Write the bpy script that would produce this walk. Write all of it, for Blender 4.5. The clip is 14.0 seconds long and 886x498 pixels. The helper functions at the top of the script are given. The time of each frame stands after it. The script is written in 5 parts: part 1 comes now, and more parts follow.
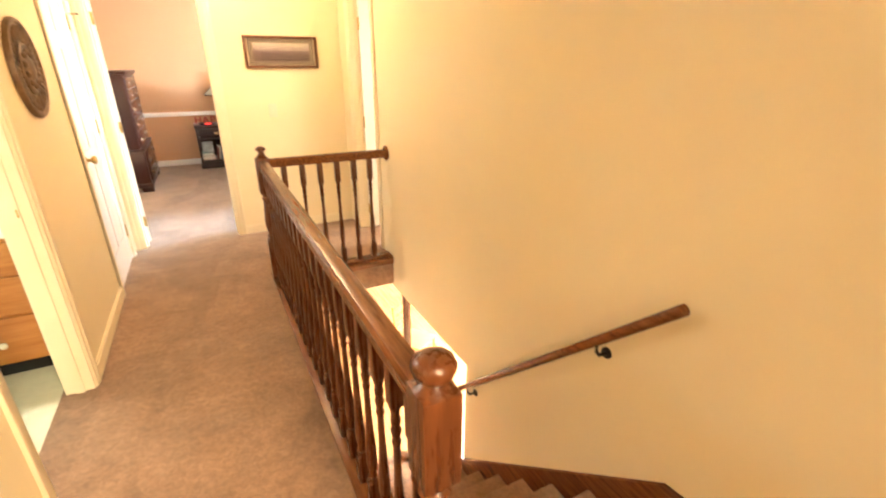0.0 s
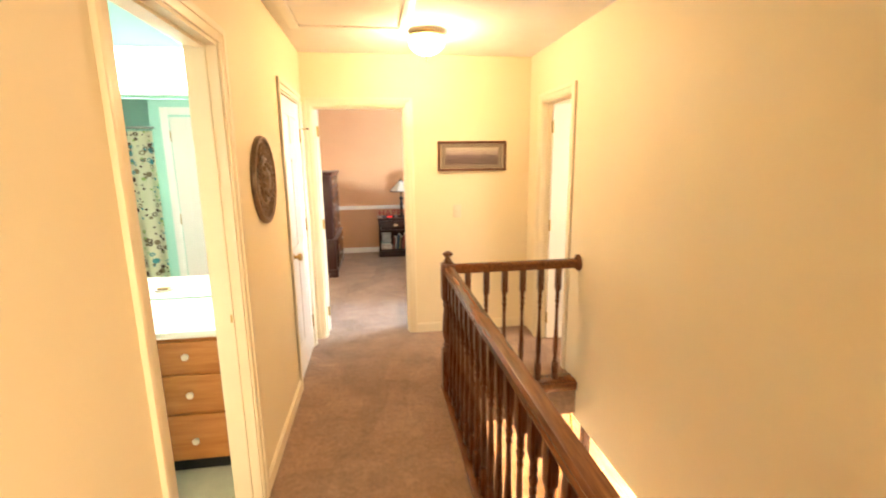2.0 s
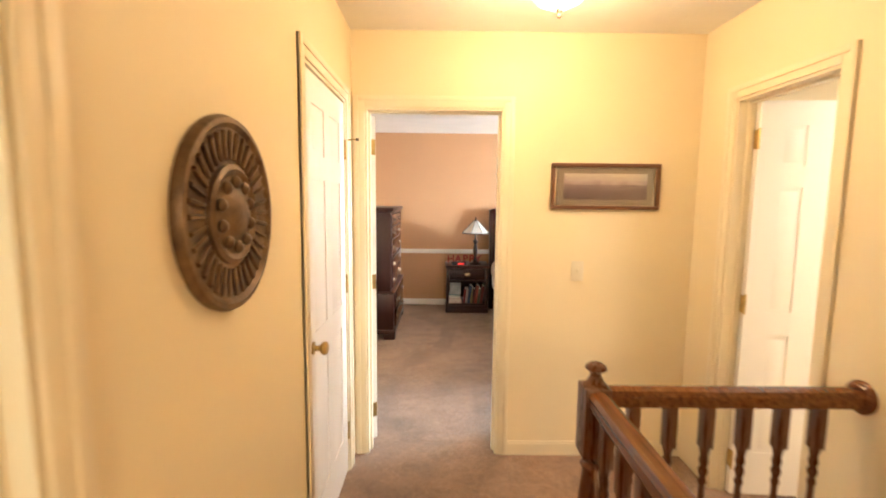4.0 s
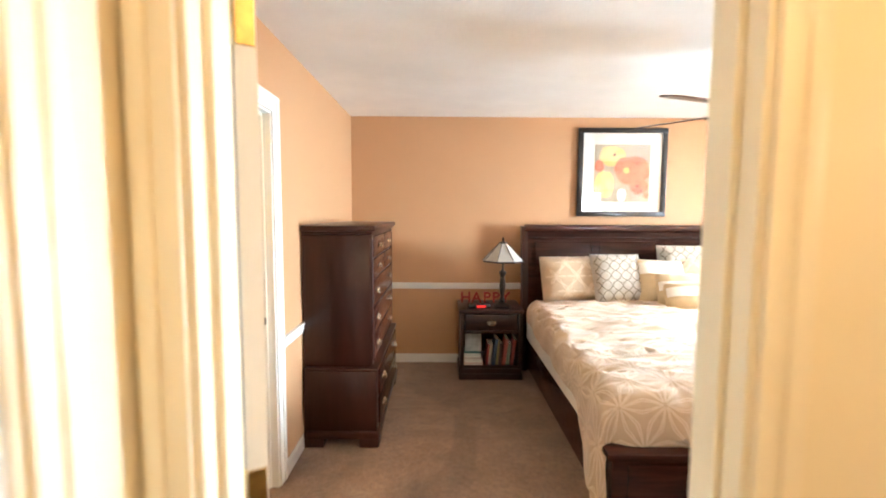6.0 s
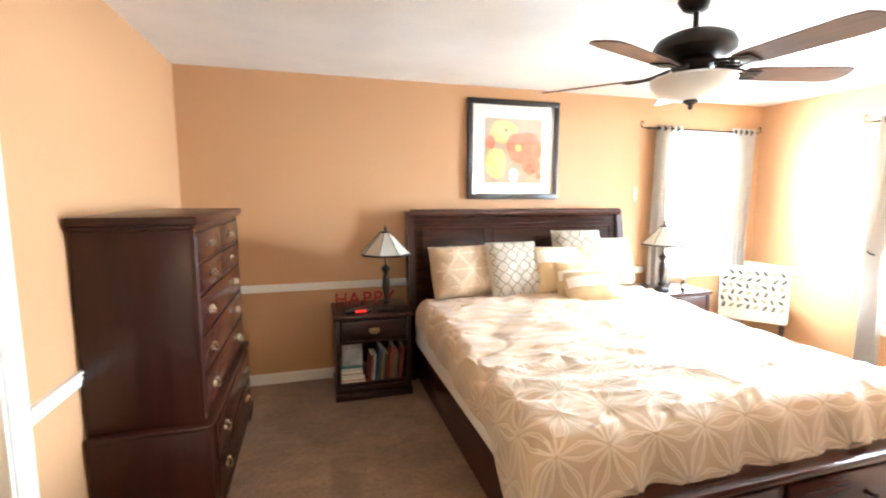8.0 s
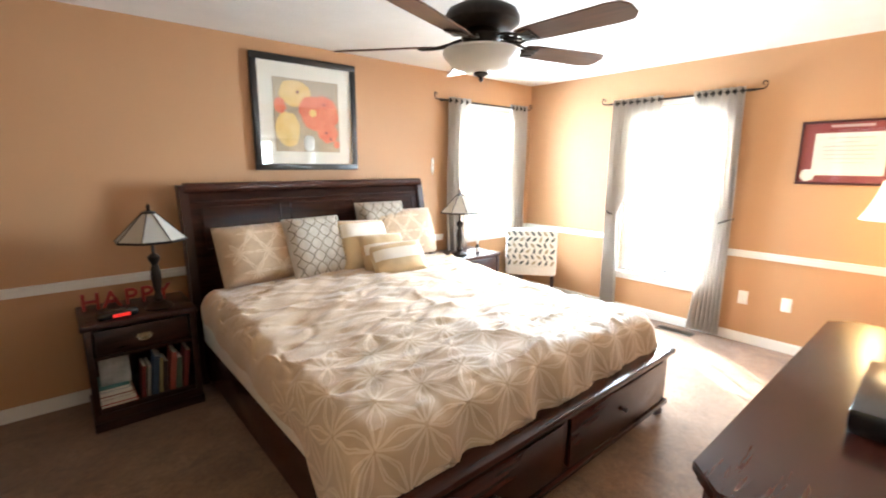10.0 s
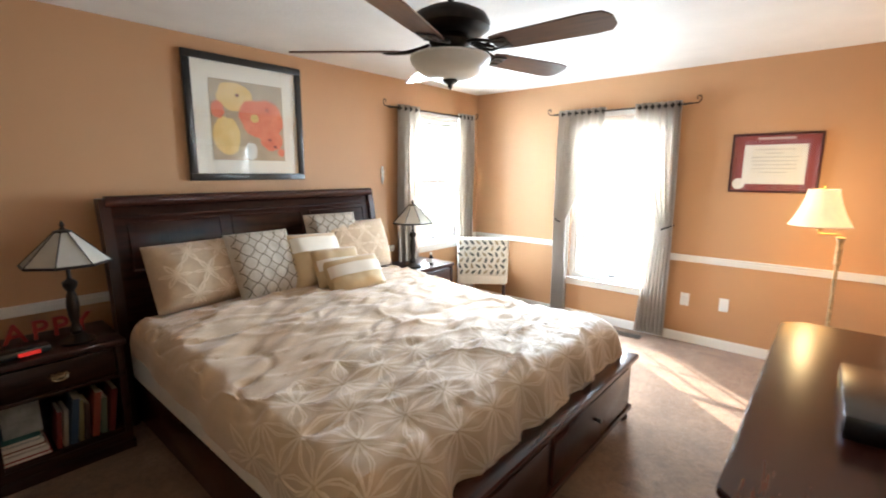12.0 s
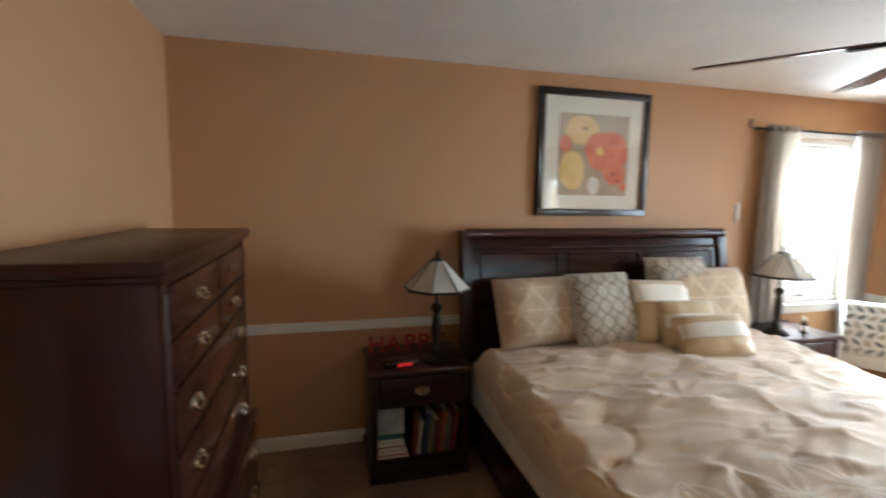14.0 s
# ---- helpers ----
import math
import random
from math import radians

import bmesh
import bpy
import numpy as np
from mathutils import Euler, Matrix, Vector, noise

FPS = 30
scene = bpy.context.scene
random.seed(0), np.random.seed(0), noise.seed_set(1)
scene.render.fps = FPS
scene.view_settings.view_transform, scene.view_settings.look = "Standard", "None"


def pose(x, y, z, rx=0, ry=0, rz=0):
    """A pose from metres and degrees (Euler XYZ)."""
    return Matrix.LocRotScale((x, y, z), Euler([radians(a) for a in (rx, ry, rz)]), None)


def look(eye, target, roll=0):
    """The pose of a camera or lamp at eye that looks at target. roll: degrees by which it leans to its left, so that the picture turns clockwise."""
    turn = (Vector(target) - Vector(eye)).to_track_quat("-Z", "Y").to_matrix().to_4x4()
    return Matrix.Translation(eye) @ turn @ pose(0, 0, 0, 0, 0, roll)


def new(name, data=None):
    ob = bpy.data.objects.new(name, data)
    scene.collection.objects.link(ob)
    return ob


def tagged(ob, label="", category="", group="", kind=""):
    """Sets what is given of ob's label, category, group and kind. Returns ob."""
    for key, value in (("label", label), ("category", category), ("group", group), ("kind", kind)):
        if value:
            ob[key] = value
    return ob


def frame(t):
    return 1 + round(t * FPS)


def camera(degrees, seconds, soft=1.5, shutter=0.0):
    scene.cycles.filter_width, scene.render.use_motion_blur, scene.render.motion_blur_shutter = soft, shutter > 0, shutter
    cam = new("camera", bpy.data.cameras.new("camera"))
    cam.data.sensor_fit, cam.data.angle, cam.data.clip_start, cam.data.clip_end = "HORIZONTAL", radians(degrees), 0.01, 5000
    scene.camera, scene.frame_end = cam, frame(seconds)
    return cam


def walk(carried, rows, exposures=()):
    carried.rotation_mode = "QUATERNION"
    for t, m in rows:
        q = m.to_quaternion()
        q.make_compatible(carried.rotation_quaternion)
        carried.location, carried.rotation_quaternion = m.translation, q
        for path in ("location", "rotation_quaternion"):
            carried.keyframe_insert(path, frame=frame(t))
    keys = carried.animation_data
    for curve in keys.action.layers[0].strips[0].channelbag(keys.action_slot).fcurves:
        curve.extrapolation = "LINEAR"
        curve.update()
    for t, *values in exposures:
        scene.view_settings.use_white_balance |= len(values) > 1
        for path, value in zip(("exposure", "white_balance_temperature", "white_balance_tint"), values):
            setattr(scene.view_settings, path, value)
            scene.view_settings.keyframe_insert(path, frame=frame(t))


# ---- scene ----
cam = camera(89.1, 14.0, soft=1.9, shutter=0.5)
PATH = [
    (0.0, pose(0.747, -4.469, 1.517, 67.65, -0.20, -27.36)),
    (0.5, pose(0.699, -4.418, 1.548, 70.95, -0.19, -23.69)),
    (1.0, pose(0.653, -4.331, 1.574, 73.98, 0.08, -19.28)),
    (1.5, pose(0.628, -4.186, 1.586, 76.71, 0.49, -14.11)),
    (2.0, pose(0.621, -3.977, 1.584, 78.69, 0.67, -8.40)),
    (2.5, pose(0.614, -3.715, 1.592, 80.33, 0.30, -4.18)),
    (3.0, pose(0.593, -3.385, 1.566, 81.80, -0.27, -1.80)),
    (5.5, pose(0.465, -1.090, 1.518, 84.99, -0.66, 0.07)),
    (6.0, pose(0.454, -0.602, 1.517, 85.30, -0.32, -0.20)),
    (6.5, pose(0.448, -0.272, 1.525, 85.27, -0.38, -2.15)),
    (7.0, pose(0.462, -0.032, 1.520, 85.13, -0.36, -6.20)),
    (7.5, pose(0.469, 0.071, 1.520, 84.50, -0.24, -10.41)),
    (8.0, pose(0.502, 0.131, 1.520, 83.13, -0.14, -16.06)),
    (8.5, pose(0.554, 0.191, 1.522, 81.68, -0.12, -22.23)),
    (9.0, pose(0.604, 0.247, 1.518, 80.39, -0.11, -28.27)),
    (11.5, pose(0.597, 0.423, 1.550, 79.63, -0.08, -50.96)),
    (12.0, pose(0.566, 0.521, 1.546, 80.28, -0.16, -49.09)),
    (12.5, pose(0.528, 0.621, 1.556, 81.15, -0.27, -44.99)),
    (13.0, pose(0.488, 0.752, 1.569, 82.09, -0.19, -37.61)),
    (13.5, pose(0.472, 0.881, 1.583, 83.00, -0.53, -26.23)),
    (14.0, pose(0.400, 1.022, 1.582, 83.71, -0.88, -14.62)),
]
walk(cam, PATH, [(0.0, 4.05), (1.0, 4.0), (2.5, 3.62), (3.2, 3.55), (5.5, 3.0), (7.5, 3.05), (9.0, 2.5), (11.5, 1.62), (12.5, 1.3), (13.5, 1.05), (14.0, 1.1)])

# ---- world, sun and lamps ----
world = bpy.data.worlds.new("sky")
scene.world = world
world.use_nodes = True
wt = world.node_tree
sky = wt.nodes.new("ShaderNodeTexSky")
sky.sky_type = 'NISHITA'
sky.sun_disc = False
sky.sun_elevation = radians(37)
sky.sun_rotation = radians(42)
wt.links.new(sky.outputs[0], wt.nodes["Background"].inputs[0])
wt.nodes["Background"].inputs[1].default_value = 0.15


def lamp(name, kind, m, watts, colour, size=0.1, size_y=0.0, spread=180):
    d = bpy.data.lights.new(name, kind)
    d.energy = watts
    d.color = colour
    if kind == 'AREA':
        d.size = size
        d.spread = radians(spread)
        if size_y:
            d.shape = 'RECTANGLE'
            d.size_y = size_y
    elif kind == 'SUN':
        d.angle = size
    else:
        d.shadow_soft_size = size
    ob = new(name, d)
    ob.matrix_world = m
    return ob


lamp("sun", 'SUN', look((5.05, 1.75, 0.5), (4.58, 1.22, 0.0)), 5.0, (1, 0.95, 0.88), radians(0.5))
lamp("hall_bulb", 'POINT', pose(1.0, -0.72, 2.27), 2.7, (1, 0.64, 0.32), 0.07)
# warm fill added behind the camera's start; no source is seen there
lamp("hall_rear_fill", 'AREA', pose(1.0, -5.55, 1.8, 62, 0, 24), 3.6, (1, 0.73, 0.43), 0.7, 1.2, 95)
lamp("vanity_light", 'AREA', pose(-0.9, -1.36, 2.0, -25, 0, 0), 3.2, (1, 0.92, 0.78), 1.2, 0.12)
lamp("closet_bulb", 'POINT', pose(-1.0, 1.0, 2.2), 2.8, (1, 0.80, 0.46), 0.06)
lamp("floor_lamp_bulb", 'POINT', pose(4.6, 0.58, 1.30), 2.4, (1, 0.72, 0.36), 0.04)
# fill added to brighten the spare room and its door; no fixture there
lamp("spare_room_fill", 'AREA', pose(3.2, -1.2, 2.3), 6, (1, 0.88, 0.75), 0.6, 0.6)
# downward panel added in place of daylight on the lower floor; no window built
lamp("lower_room_fill", 'AREA', pose(4.3, -0.2, -0.6), 90, (1, 0.97, 0.92), 1.6, 2.0)
lamp("window_daylight_side", 'AREA', pose(5.52, 2.16, 1.50, 0, 62, 0), 150, (0.67, 0.84, 1.0), 1.5, 1.0, 140)
lamp("window_daylight_head", 'AREA', pose(4.30, 4.27, 1.55, -74, 0, 0), 112, (0.67, 0.84, 1.0), 0.95, 1.4, 170)

# ---- materials ----


def mat(name, col, rough=0.6, metal=0.0, var=0.12, scale=6.0, bump=0.0, bscale=120.0, stretch=(1, 1, 1), col2=None, spec=0.5, sheen=0.0, trans=0.0, per=0.0):
    m = bpy.data.materials.new(name)
    m.use_nodes = True
    t = m.node_tree
    b = t.nodes["Principled BSDF"]
    b.inputs["Roughness"].default_value = rough
    b.inputs["Metallic"].default_value = metal
    b.inputs["Specular IOR Level"].default_value = spec
    b.inputs["Sheen Weight"].default_value = sheen
    b.inputs["Transmission Weight"].default_value = trans
    tc = t.nodes.new("ShaderNodeTexCoord")
    mp = t.nodes.new("ShaderNodeMapping")
    mp.inputs["Scale"].default_value = stretch
    t.links.new(tc.outputs["Object"], mp.inputs["Vector"])
    n = t.nodes.new("ShaderNodeTexNoise")
    n.inputs["Scale"].default_value = scale
    n.inputs["Detail"].default_value = 6
    n.inputs["Roughness"].default_value = 0.6
    t.links.new(mp.outputs[0], n.inputs["Vector"])
    r = t.nodes.new("ShaderNodeValToRGB")
    c2 = col2 or tuple(min(1, c * (1 + var)) for c in col)
    c1 = tuple(c * (1 - var) for c in col) if not col2 else col
    r.color_ramp.elements[0].position, r.color_ramp.elements[1].position = 0.33, 0.67
    r.color_ramp.elements[0].color = (*c1, 1)
    r.color_ramp.elements[1].color = (*c2, 1)
    t.links.new(n.outputs["Fac"], r.inputs[0])
    out = r.outputs[0]
    if per:
        oi = t.nodes.new("ShaderNodeObjectInfo")
        hs = t.nodes.new("ShaderNodeHueSaturation")
        mr = t.nodes.new("ShaderNodeMapRange")
        mr.inputs[3].default_value, mr.inputs[4].default_value = 1 - per, 1 + per
        t.links.new(oi.outputs["Random"], mr.inputs[0])
        t.links.new(mr.outputs[0], hs.inputs["Value"])
        t.links.new(out, hs.inputs["Color"])
        out = hs.outputs[0]
    t.links.new(out, b.inputs["Base Color"])
    if bump:
        n2 = t.nodes.new("ShaderNodeTexNoise")
        n2.inputs["Scale"].default_value = bscale
        n2.inputs["Detail"].default_value = 4
        t.links.new(mp.outputs[0], n2.inputs["Vector"])
        bp = t.nodes.new("ShaderNodeBump")
        bp.inputs["Strength"].default_value = bump
        bp.inputs["Distance"].default_value = 0.004
        t.links.new(n2.outputs["Fac"], bp.inputs["Height"])
        t.links.new(bp.outputs[0], b.inputs["Normal"])
        mr2 = t.nodes.new("ShaderNodeMapRange")
        mr2.inputs[3].default_value, mr2.inputs[4].default_value = max(0.02, rough - 0.08), min(1, rough + 0.08)
        t.links.new(n.outputs["Fac"], mr2.inputs[0])
        t.links.new(mr2.outputs[0], b.inputs["Roughness"])
    return m


def glow(name, col, strength):
    m = mat(name, col, 0.5)
    b = m.node_tree.nodes["Principled BSDF"]
    b.inputs["Emission Color"].default_value = (*col, 1)
    b.inputs["Emission Strength"].default_value = strength
    return m


def carpet_material():
    """Taupe cut pile: brushed patches with soft edges, scuffs and a fine tuft grain."""
    m = mat("taupe_carpet", (0.205, 0.120, 0.072), 0.95, scale=4.5, bump=0.9, bscale=190, col2=(0.275, 0.168, 0.104), spec=0.1, sheen=0.25)
    t = m.node_tree
    b = t.nodes["Principled BSDF"]
    base = b.inputs["Base Color"].links[0].from_socket
    tc = t.nodes.new("ShaderNodeTexCoord")
    for scale, lo, hi, low, high, stretch in ((1.15, 0.46, 0.54, 0.90, 1.13, (1.6, 0.7, 1)), (3.6, 0.42, 0.58, 0.94, 1.06, (0.8, 1.7, 1)), (38.0, 0.35, 0.65, 0.86, 1.14, (1, 1, 1))):
        mp = t.nodes.new("ShaderNodeMapping")
        mp.inputs["Scale"].default_value = stretch
        mp.inputs["Location"].default_value = (scale, scale * 0.7, 0)
        t.links.new(tc.outputs["Object"], mp.inputs[0])
        n = t.nodes.new("ShaderNodeTexNoise")
        n.inputs["Scale"].default_value = scale
        n.inputs["Detail"].default_value = 3
        n.inputs["Distortion"].default_value = 0.8
        t.links.new(mp.outputs[0], n.inputs["Vector"])
        mr = t.nodes.new("ShaderNodeMapRange")
        mr.inputs[1].default_value, mr.inputs[2].default_value = lo, hi
        mr.inputs[3].default_value, mr.inputs[4].default_value = low, high
        t.links.new(n.outputs["Fac"], mr.inputs[0])
        hs = t.nodes.new("ShaderNodeHueSaturation")
        t.links.new(mr.outputs[0], hs.inputs["Value"])
        t.links.new(base, hs.inputs["Color"])
        base = hs.outputs[0]
    t.links.new(base, b.inputs["Base Color"])
    return m


CREAM = mat("cream_wall_paint", (0.80, 0.695, 0.49), 0.55, var=0.02, scale=1.5, bump=0.12, bscale=260)
ORANGE = mat("apricot_wall_paint", (0.515, 0.283, 0.138), 0.6, var=0.025, scale=1.4, bump=0.15, bscale=240)
YELLOW = mat("yellow_wall_paint", (0.83, 0.66, 0.39), 0.6, var=0.02, scale=1.5, bump=0.12, bscale=260)
MINT = mat("mint_wall_paint", (0.36, 0.66, 0.56), 0.5, var=0.03, scale=1.5, bump=0.1, bscale=260)
CEIL = mat("ceiling_paint", (0.82, 0.805, 0.775), 0.85, var=0.07, scale=1.1, bump=0.5, bscale=45)
HTRIM = mat("cream_trim_paint", (0.80, 0.71, 0.53), 0.35, var=0.03, scale=3, bump=0.05, bscale=90)
TRIM = mat("white_trim_paint", (0.80, 0.78, 0.73), 0.35, var=0.03, scale=3, bump=0.05, bscale=90)
DOORW = mat("white_door_paint", (0.76, 0.72, 0.66), 0.4, var=0.025, scale=3, bump=0.08, bscale=160, stretch=(1, 1, 0.1))
CARPET = carpet_material()
CHERRY = mat("dark_cherry_wood", (0.026, 0.0066, 0.0036), 0.30, scale=4, spec=0.3, stretch=(5, 5, 0.5), col2=(0.040, 0.0115, 0.007))
CHERRYX = mat("dark_cherry_wood_flat", (0.025, 0.0066, 0.0040), 0.22, scale=5, spec=0.35, stretch=(0.7, 7, 7), col2=(0.060, 0.0175, 0.0105))
ESPRESSO = mat("espresso_wood", (0.016, 0.006, 0.0045), 0.3, spec=0.35, scale=5, bump=0.05, bscale=60, stretch=(0.8, 6, 6), col2=(0.048, 0.018, 0.013))
OAK = mat("stained_oak", (0.085, 0.026, 0.008), 0.24, scale=7, bump=0.03, bscale=70, stretch=(8, 0.6, 8), col2=(0.21, 0.075, 0.024))
OAKV = mat("stained_oak_upright", (0.065, 0.018, 0.006), 0.28, scale=7, bump=0.03, bscale=70, stretch=(8, 8, 0.6), col2=(0.13, 0.042, 0.013))
HONEY = mat("honey_oak", (0.36, 0.125, 0.024), 0.35, scale=6, bump=0.08, bscale=80, stretch=(0.7, 8, 8), col2=(0.48, 0.20, 0.05))
PANB = mat("satin_brass_pan", (0.70, 0.52, 0.26), 0.4, 0.35, var=0.1, scale=30)
BRASS = mat("aged_brass", (0.46, 0.32, 0.12), 0.3, 1.0, var=0.2, scale=30)
PULL = mat("antique_brass_pull", (0.62, 0.55, 0.42), 0.25, 1.0, var=0.15, scale=40)
BRONZE = mat("dark_bronze", (0.025, 0.018, 0.014), 0.4, 0.6, var=0.25, scale=25)
CHROME = mat("chrome", (0.75, 0.75, 0.76), 0.12, 1.0, var=0.03)
COMF = mat("champagne_comforter", (0.525, 0.36, 0.218), 0.75, var=0.06, scale=3, bump=0.25, bscale=320, sheen=0.4)
EMBR = mat("ivory_embroidery", (0.66, 0.50, 0.335), 0.6, var=0.05, scale=60, bump=0.3, bscale=500, sheen=0.3)
PILLW = mat("champagne_pillow_fabric", (0.50, 0.35, 0.22), 0.75, var=0.08, scale=18, bump=0.25, bscale=320, sheen=0.3)
LATT = mat("brown_lattice_print", (0.13, 0.09, 0.058), 0.8, var=0.1, scale=30)
SATIN = mat("gold_satin", (0.55, 0.38, 0.19), 0.35, var=0.06, scale=9, sheen=0.5)
IVORY = mat("ivory_satin", (0.74, 0.66, 0.54), 0.45, var=0.05, scale=12, sheen=0.4)
GREYF = mat("grey_trellis_fabric", (0.50, 0.435, 0.35), 0.8, var=0.08, scale=30, bump=0.2, bscale=400)
CURT = mat("silver_grey_curtain", (0.55, 0.485, 0.42), 0.55, var=0.05, scale=30, bump=0.15, bscale=300, stretch=(4, 4, 0.3), sheen=0.3)
SHADEG = mat("milk_glass_panel", (0.78, 0.74, 0.66), 0.25, var=0.06, scale=7)
BLACK = mat("black_plastic", (0.008, 0.008, 0.009), 0.25, var=0.1)
BLACKF = mat("black_frame", (0.010, 0.008, 0.007), 0.3, var=0.2, scale=20)
MATB = mat("cream_mat_board", (0.76, 0.72, 0.62), 0.8, var=0.02)
WHITEC = mat("white_cultured_marble", (0.83, 0.82, 0.78), 0.15, var=0.02, scale=4)
TILE = mat("pale_vinyl_floor", (0.62, 0.60, 0.46), 0.35, var=0.08, scale=9)
PLATE = mat("almond_plastic", (0.72, 0.66, 0.53), 0.35, var=0.02)
WPLATE = mat("white_plastic", (0.80, 0.79, 0.75), 0.35, var=0.02)
RED = mat("red_painted_wood", (0.34, 0.025, 0.018), 0.45, var=0.12)
MEDAL = mat("carved_bronze_resin", (0.055, 0.028, 0.016), 0.42, 0.3, scale=14, bump=0.3, bscale=60, col2=(0.20, 0.12, 0.06))
HAMMER = mat("hammered_copper", (0.13, 0.065, 0.045), 0.27, 0.9, scale=9, bump=1.0, bscale=26, stretch=(0.6, 1, 2.6), col2=(0.24, 0.13, 0.085))
FLUTE = mat("reeded_bone_metal", (0.45, 0.34, 0.20), 0.35, 0.6, var=0.3, scale=30)
SILVER = mat("tarnished_silver_frame", (0.36, 0.32, 0.27), 0.35, 0.7, var=0.3, scale=28, bump=0.4, bscale=90)
BLADE = mat("walnut_fan_blade", (0.060, 0.024, 0.014), 0.28, scale=6, stretch=(0.8, 7, 7), col2=(0.12, 0.05, 0.03))
BULB = glow("lit_glass_dome", (1.0, 0.84, 0.55), 1.1)
VBULB = glow("lit_vanity_diffuser", (1.0, 0.95, 0.84), 0.75)
SHADEL = glow("lit_linen_shade", (1.0, 0.74, 0.42), 0.26)
LED = glow("red_clock_display", (1.0, 0.03, 0.02), 0.06)
FROST = mat("frosted_glass_bowl", (0.72, 0.70, 0.64), 0.3, var=0.04, scale=5)
LINEN = mat("leaf_print_linen", (0.76, 0.73, 0.65), 0.85, var=0.03, scale=30, bump=0.2, bscale=400)
# outdoor glare put into the colour: pale so the windows burn out white
PALEGROUND = mat("pale_glare_ground", (0.42, 0.43, 0.30), 0.95, var=0.15, scale=0.8)
PLANKS = mat("hardwood_floor", (0.30, 0.13, 0.045), 0.25, scale=5, stretch=(8, 0.6, 8), col2=(0.48, 0.24, 0.10), per=0.2)
MIRROR = mat("silvered_mirror", (0.92, 0.93, 0.92), 0.015, 1.0, var=0.0)


def glass_material():
    m = bpy.data.materials.new("window_glass")
    m.use_nodes = True
    t = m.node_tree
    t.nodes.remove(t.nodes["Principled BSDF"])
    mx = t.nodes.new("ShaderNodeMixShader")
    tr = t.nodes.new("ShaderNodeBsdfTransparent")
    gl = t.nodes.new("ShaderNodeBsdfGlossy")
    gl.inputs["Roughness"].default_value = 0.02
    mx.inputs[0].default_value = 0.07
    t.links.new(tr.outputs[0], mx.inputs[1])
    t.links.new(gl.outputs[0], mx.inputs[2])
    t.links.new(mx.outputs[0], t.nodes["Material Output"].inputs[0])
    return m


GLASS = glass_material()
CRYSTAL = mat("clear_crystal", (0.9, 0.92, 0.93), 0.03, var=0.0, trans=0.85)


def dots_material():
    """Cream cloth printed with rings and dots in brown, aqua, lime and khaki."""
    m = bpy.data.materials.new("dotted_shower_cloth")
    m.use_nodes = True
    t = m.node_tree
    b = t.nodes["Principled BSDF"]
    b.inputs["Roughness"].default_value = 0.7
    tc = t.nodes.new("ShaderNodeTexCoord")
    mp = t.nodes.new("ShaderNodeMapping")
    mp.inputs["Scale"].default_value = (1, 0.0, 1)
    t.links.new(tc.outputs["Object"], mp.inputs[0])
    last = None
    for scale, inner, outer, seed in ((11, 0.0, 0.30, 0), (15, 0.20, 0.34, 3), (24, 0.0, 0.27, 7)):
        sh = t.nodes.new("ShaderNodeMapping")
        sh.inputs["Location"].default_value = (seed * 1.37, 0, seed * 0.71)
        t.links.new(mp.outputs[0], sh.inputs[0])
        v = t.nodes.new("ShaderNodeTexVoronoi")
        v.voronoi_dimensions = '3D'
        v.inputs["Scale"].default_value = scale
        v.inputs["Randomness"].default_value = 0.75
        t.links.new(sh.outputs[0], v.inputs["Vector"])
        a = t.nodes.new("ShaderNodeMath")
        a.operation = 'LESS_THAN'
        a.inputs[1].default_value = outer
        t.links.new(v.outputs["Distance"], a.inputs[0])
        g = t.nodes.new("ShaderNodeMath")
        g.operation = 'GREATER_THAN'
        g.inputs[1].default_value = inner
        t.links.new(v.outputs["Distance"], g.inputs[0])
        mu = t.nodes.new("ShaderNodeMath")
        mu.operation = 'MULTIPLY'
        t.links.new(a.outputs[0], mu.inputs[0])
        t.links.new(g.outputs[0], mu.inputs[1])
        sp = t.nodes.new("ShaderNodeSeparateColor")
        t.links.new(v.outputs["Color"], sp.inputs[0])
        r = t.nodes.new("ShaderNodeValToRGB")
        r.color_ramp.interpolation = 'CONSTANT'
        cols = ((0.10, 0.055, 0.03), (0.08, 0.34, 0.38), (0.42, 0.56, 0.18), (0.30, 0.24, 0.13))
        r.color_ramp.elements[0].color = (*cols[0], 1)
        r.color_ramp.elements[1].position = 0.3
        r.color_ramp.elements[1].color = (*cols[1], 1)
        for p, c in ((0.55, cols[2]), (0.78, cols[3])):
            r.color_ramp.elements.new(p).color = (*c, 1)
        t.links.new(sp.outputs[0], r.inputs[0])
        mx = t.nodes.new("ShaderNodeMix")
        mx.data_type = 'RGBA'
        mx.inputs[6].default_value = (0.86, 0.84, 0.62, 1)
        if last:
            t.links.new(last, mx.inputs[6])
        t.links.new(mu.outputs[0], mx.inputs[0])
        t.links.new(r.outputs[0], mx.inputs[7])
        last = mx.outputs[2]
    t.links.new(last, b.inputs["Base Color"])
    return m


DOTS = dots_material()


